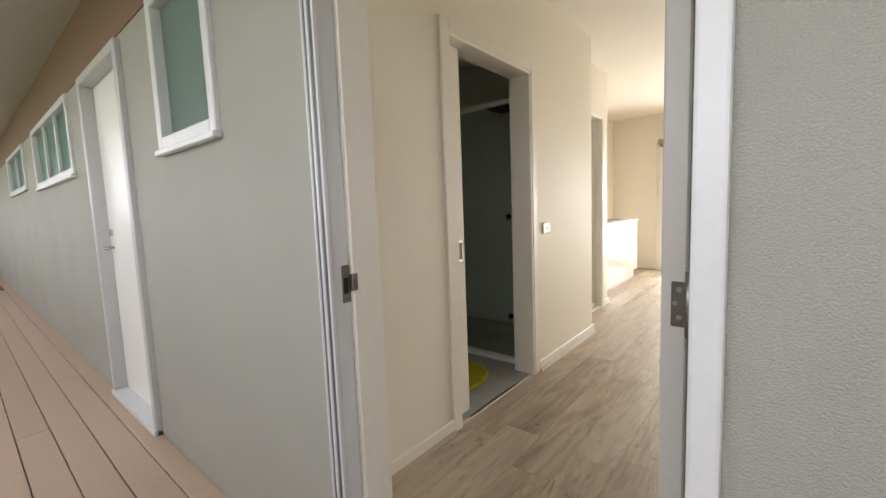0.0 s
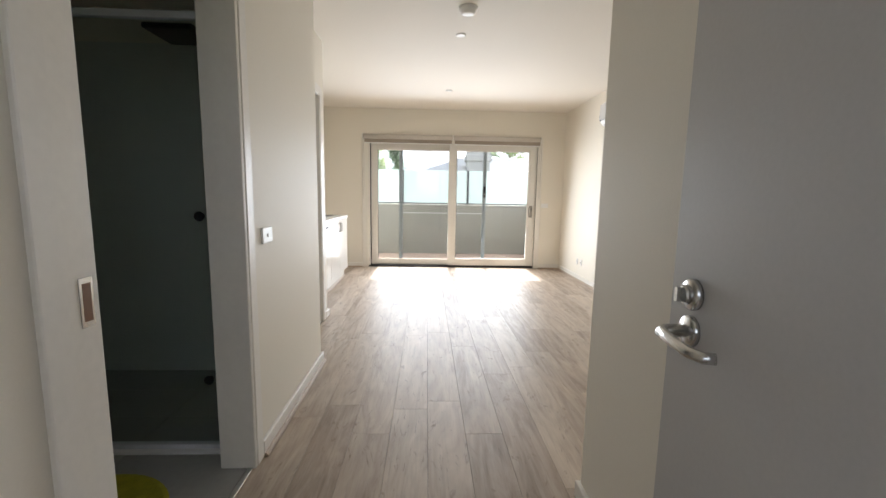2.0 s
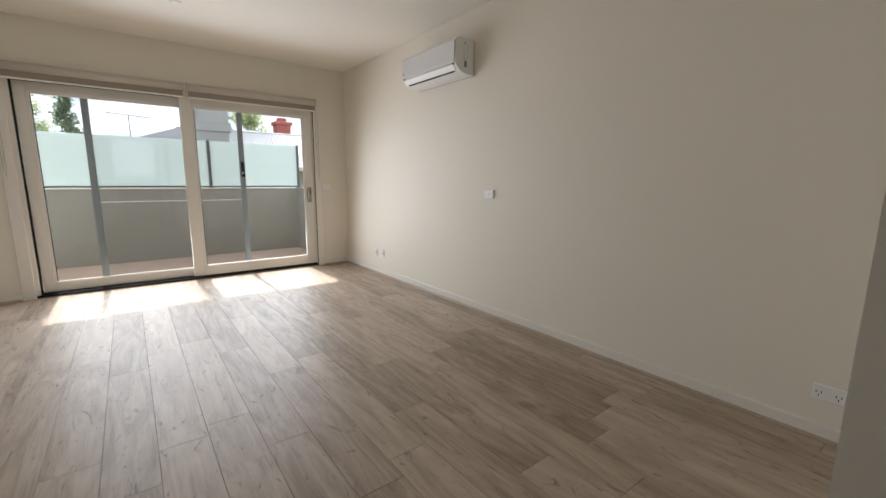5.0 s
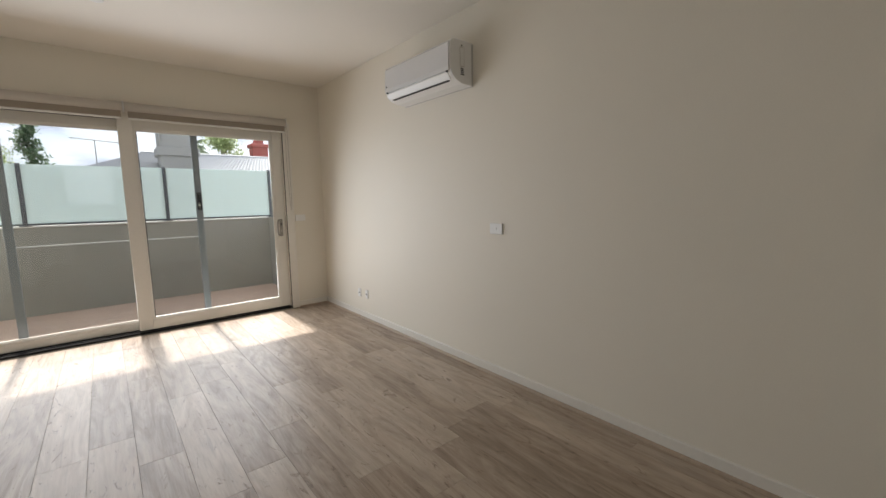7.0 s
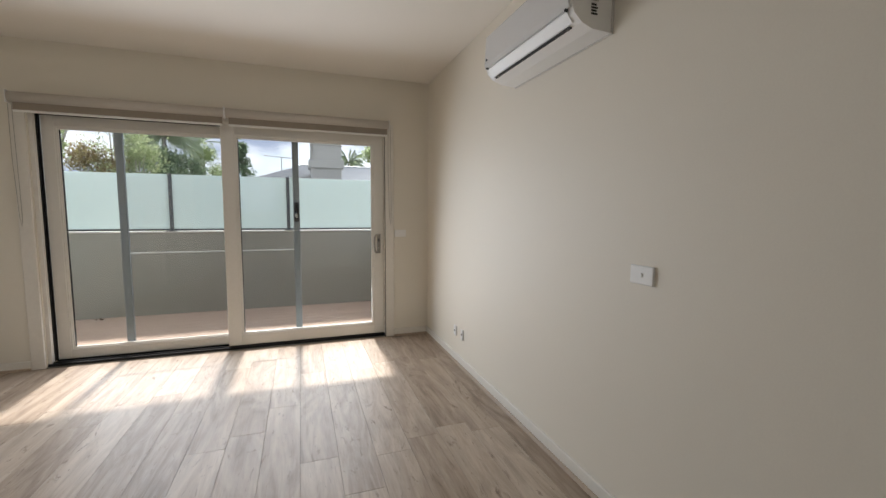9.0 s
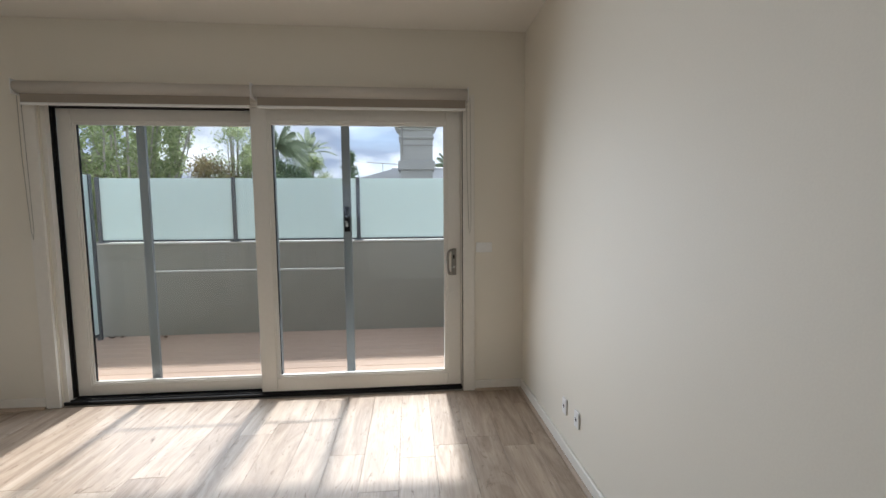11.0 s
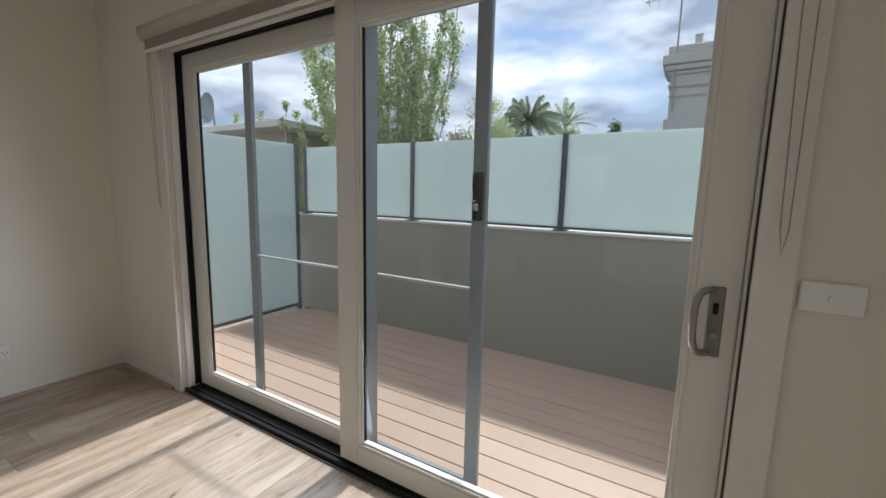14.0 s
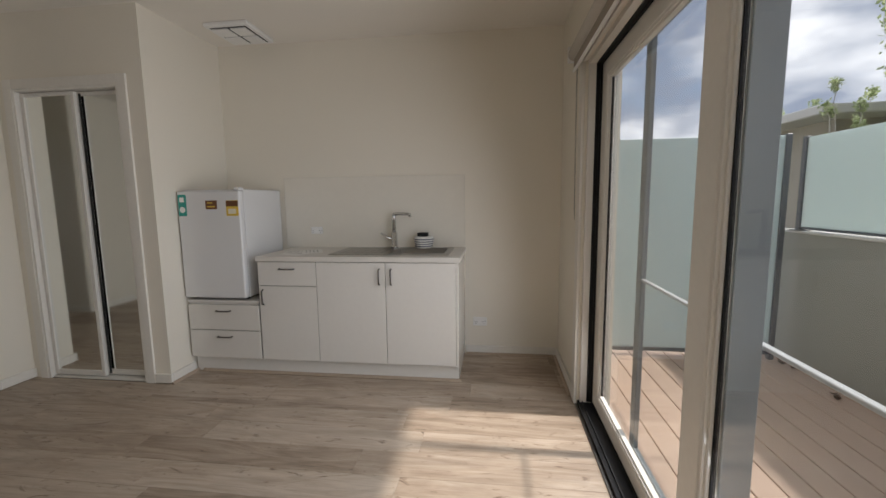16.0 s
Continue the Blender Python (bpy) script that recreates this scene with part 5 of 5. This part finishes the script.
poplar((-5.65, 15.6, -3.0), 7.4, 2.45, 36, 1150, 3, "multi-stemmed upright tree with fresh sparse green leaves", leaf=0.05)
poplar((-12.4, 19.0, -3.0), 5.0, 1.1, 9, 300, 5, "slim young tree with sparse pale leaves behind the flat roof", leaf=0.06)
poplar((-17.5, 20.0, -3.0), 4.9, 1.8, 12, 300, 6, "slim young tree with sparse pale leaves behind the flat roof", leaf=0.06)
poplar((-6.55, 13.2, -3.0), 3.35, 0.38, 7, 700, 8, "slim upright young tree with fresh green leaves", leaf=0.036)
shrub((-4.25, 18.7, -3.0), (0.75, 0.7, 7.2), 11, "tall wispy light green shrub above the balustrade", LEAF, 5500, 0.034, 1.0)
shrub((-4.75, 18.0, -3.0), (0.95, 0.9, 5.9), 12, "russet feathery shrub above the balustrade", LEAFBROWN, 9000, 0.036, 0.8)
shrub((-3.6, 18.2, -3.0), (0.80, 0.8, 6.0), 13, "light green feathery shrub above the balustrade", LEAF, 9000, 0.036, 0.8)
shrub((-3.55, 20.5, -3.0), (0.85, 0.8, 6.5), 14, "dense grey-green weeping shrub", LEAFDARK, 9000, 0.045, 1.8)
frond_palm((-3.75, 21.5, -3.0), 3.95, 44, 1.55, 24, "tall palm with drooping feathery grey-green fronds", 60)
shrub((-3.1, 22.0, -3.0), (0.75, 0.7, 6.3), 17, "dense grey-green weeping shrub", LEAFDARK, 8000, 0.045, 1.8)
shrub((-3.3, 25.2, -3.0), (0.9, 0.8, 7.0), 16, "light green shrub below the palm", LEAF, 6000, 0.045)
frond_palm((-3.55, 26.0, -3.0), 4.35, 22, 1.75, 22, "palm with broad paddle-shaped leaves", broad=True)
shrub((4.05, 21.5, -3.0), (0.8, 0.7, 6.75), 15, "light green tree crown beside the red chimney", LEAF, 5000, 0.06)
frond_palm((3.2, 24.0, -3.0), 3.55, 18, 1.1, 23, "small palm beyond the roof ridge", 60)


def conifer(base, top, radius, seed, label):
    rng = np.random.default_rng(seed)
    bx, by, bz = base
    t = thing("conifer", base, label, "tree", "garden conifers")
    part("trunk", bar([(bx, by, bz), (bx, by, top)], [0.22, 0.02], 7), BARK, t)
    bm, pts = bmesh.new(), []
    for k in range(90):
        s = (k + rng.uniform(0, 1)) / 90
        z = bz + (top - bz) * (0.25 + 0.75 * s)
        ln = radius * (1.05 - s) * rng.uniform(0.5, 1.1) + 0.08
        a = rng.uniform(0, 2 * math.pi)
        q = np.array((bx + ln * math.cos(a), by + ln * math.sin(a), z + 0.25 * ln))
        p = np.array((bx, by, z))
        tube(bm, [p, q], [0.03, 0.008], 4, False)
        for _ in range(36):
            pts.append(p + (q - p) * rng.uniform(0.15, 1.08))
    part("branches", bm, BARK, t)
    leaf_part(pts, 0.14, rng, 0.12, LEAFDARK, t, 0.2, 0.3)
    return t


conifer((-2.55, 33.5, -3.0), 5.5, 2.0, 31, "dark pointed conifer in the distance")

# ---- boards and tiles ----
rb = random.Random(4)
BW, BL, GAP = 0.192, 1.22, 0.0011
board_meshes = {}


def board_mesh(w, ln, th=0.012, bv=0.0008):
    key = (round(w, 3), round(ln, 3), th)
    if key not in board_meshes:
        bm = boxes((0, 0, -th, w, ln, 0))
        top = [e for e in bm.edges if all(abs(v.co.z) < 1e-6 for v in e.verts)]
        bmesh.ops.bevel(bm, geom=top, offset=bv, segments=1, affect="EDGES")
        board_meshes[key] = mesh_of("board", bm, WOOD)
    return board_meshes[key]


def lay(x0, x1, y0, y1, hall=None):
    """Boards along y with staggered ends, clipped to a plan; hall: (x, y) of a strip that starts nearer the entry."""
    x, far = x0, y0
    while x < x1 - 0.01:
        w = min(BW, x1 - x)
        y0 = hall[1] if hall and x < hall[0] else far
        y = y0 - rb.uniform(0.1, BL * 0.9)
        while y < y1 - 0.004:
            a, b = max(y, y0), min(y + BL, y1)
            if b - a > 0.02:
                ob = new("board", board_mesh(w - GAP, b - a - GAP))
                ob.location = (x, a, 0.0)
                ob.parent = floor
            y += BL
        x += BW


lay(-0.815, XE, 2.43, 7.75, (HX1, 0.952))
lay(XW, -0.815, 4.93, 7.75)
lay(-1.04, -0.815, 3.80, 4.93)

deck_meshes = {}


def deck_board(x0, x1, y0, w, parent, z=-0.02):
    key = (round(x1 - x0, 3), round(w, 3))
    if key not in deck_meshes:
        bm = boxes((0, 0, -0.024, x1 - x0, w, 0))
        top = [e for e in bm.edges if all(abs(v.co.z) < 1e-6 for v in e.verts)]
        bmesh.ops.bevel(bm, geom=top, offset=0.003, segments=1, affect="EDGES")
        deck_meshes[key] = mesh_of("deck_board", bm, DECK)
    ob = new("deck_board", deck_meshes[key])
    ob.location = (x0, y0, z)
    ob.parent = parent


y = YN + 0.205
while y < PY - 0.02:
    deck_board(-2.15, 2.08, y, min(0.136, PY - y), balcony_deck)
    y += 0.142
y = -1.29
while y < 0.78:
    xs = [-14.0] + sorted(rb.uniform(-11, 2) for _ in range(3)) + [4.0]
    for a, b in zip(xs, xs[1:]):
        deck_board(a, b - 0.004, y, min(0.137, 0.80 - y), walk_deck)
    y += 0.142

for i in range(3):
    for j in range(9):
        bm = boxes((-0.84 - 0.6 * (i + 1) + 0.003, YE + 0.303 * j, -0.006, -0.84 - 0.6 * i, YE + 0.303 * j + 0.30, 0.0), bevel=0.001)
        part("tile", bm, TILE, tile_floor)
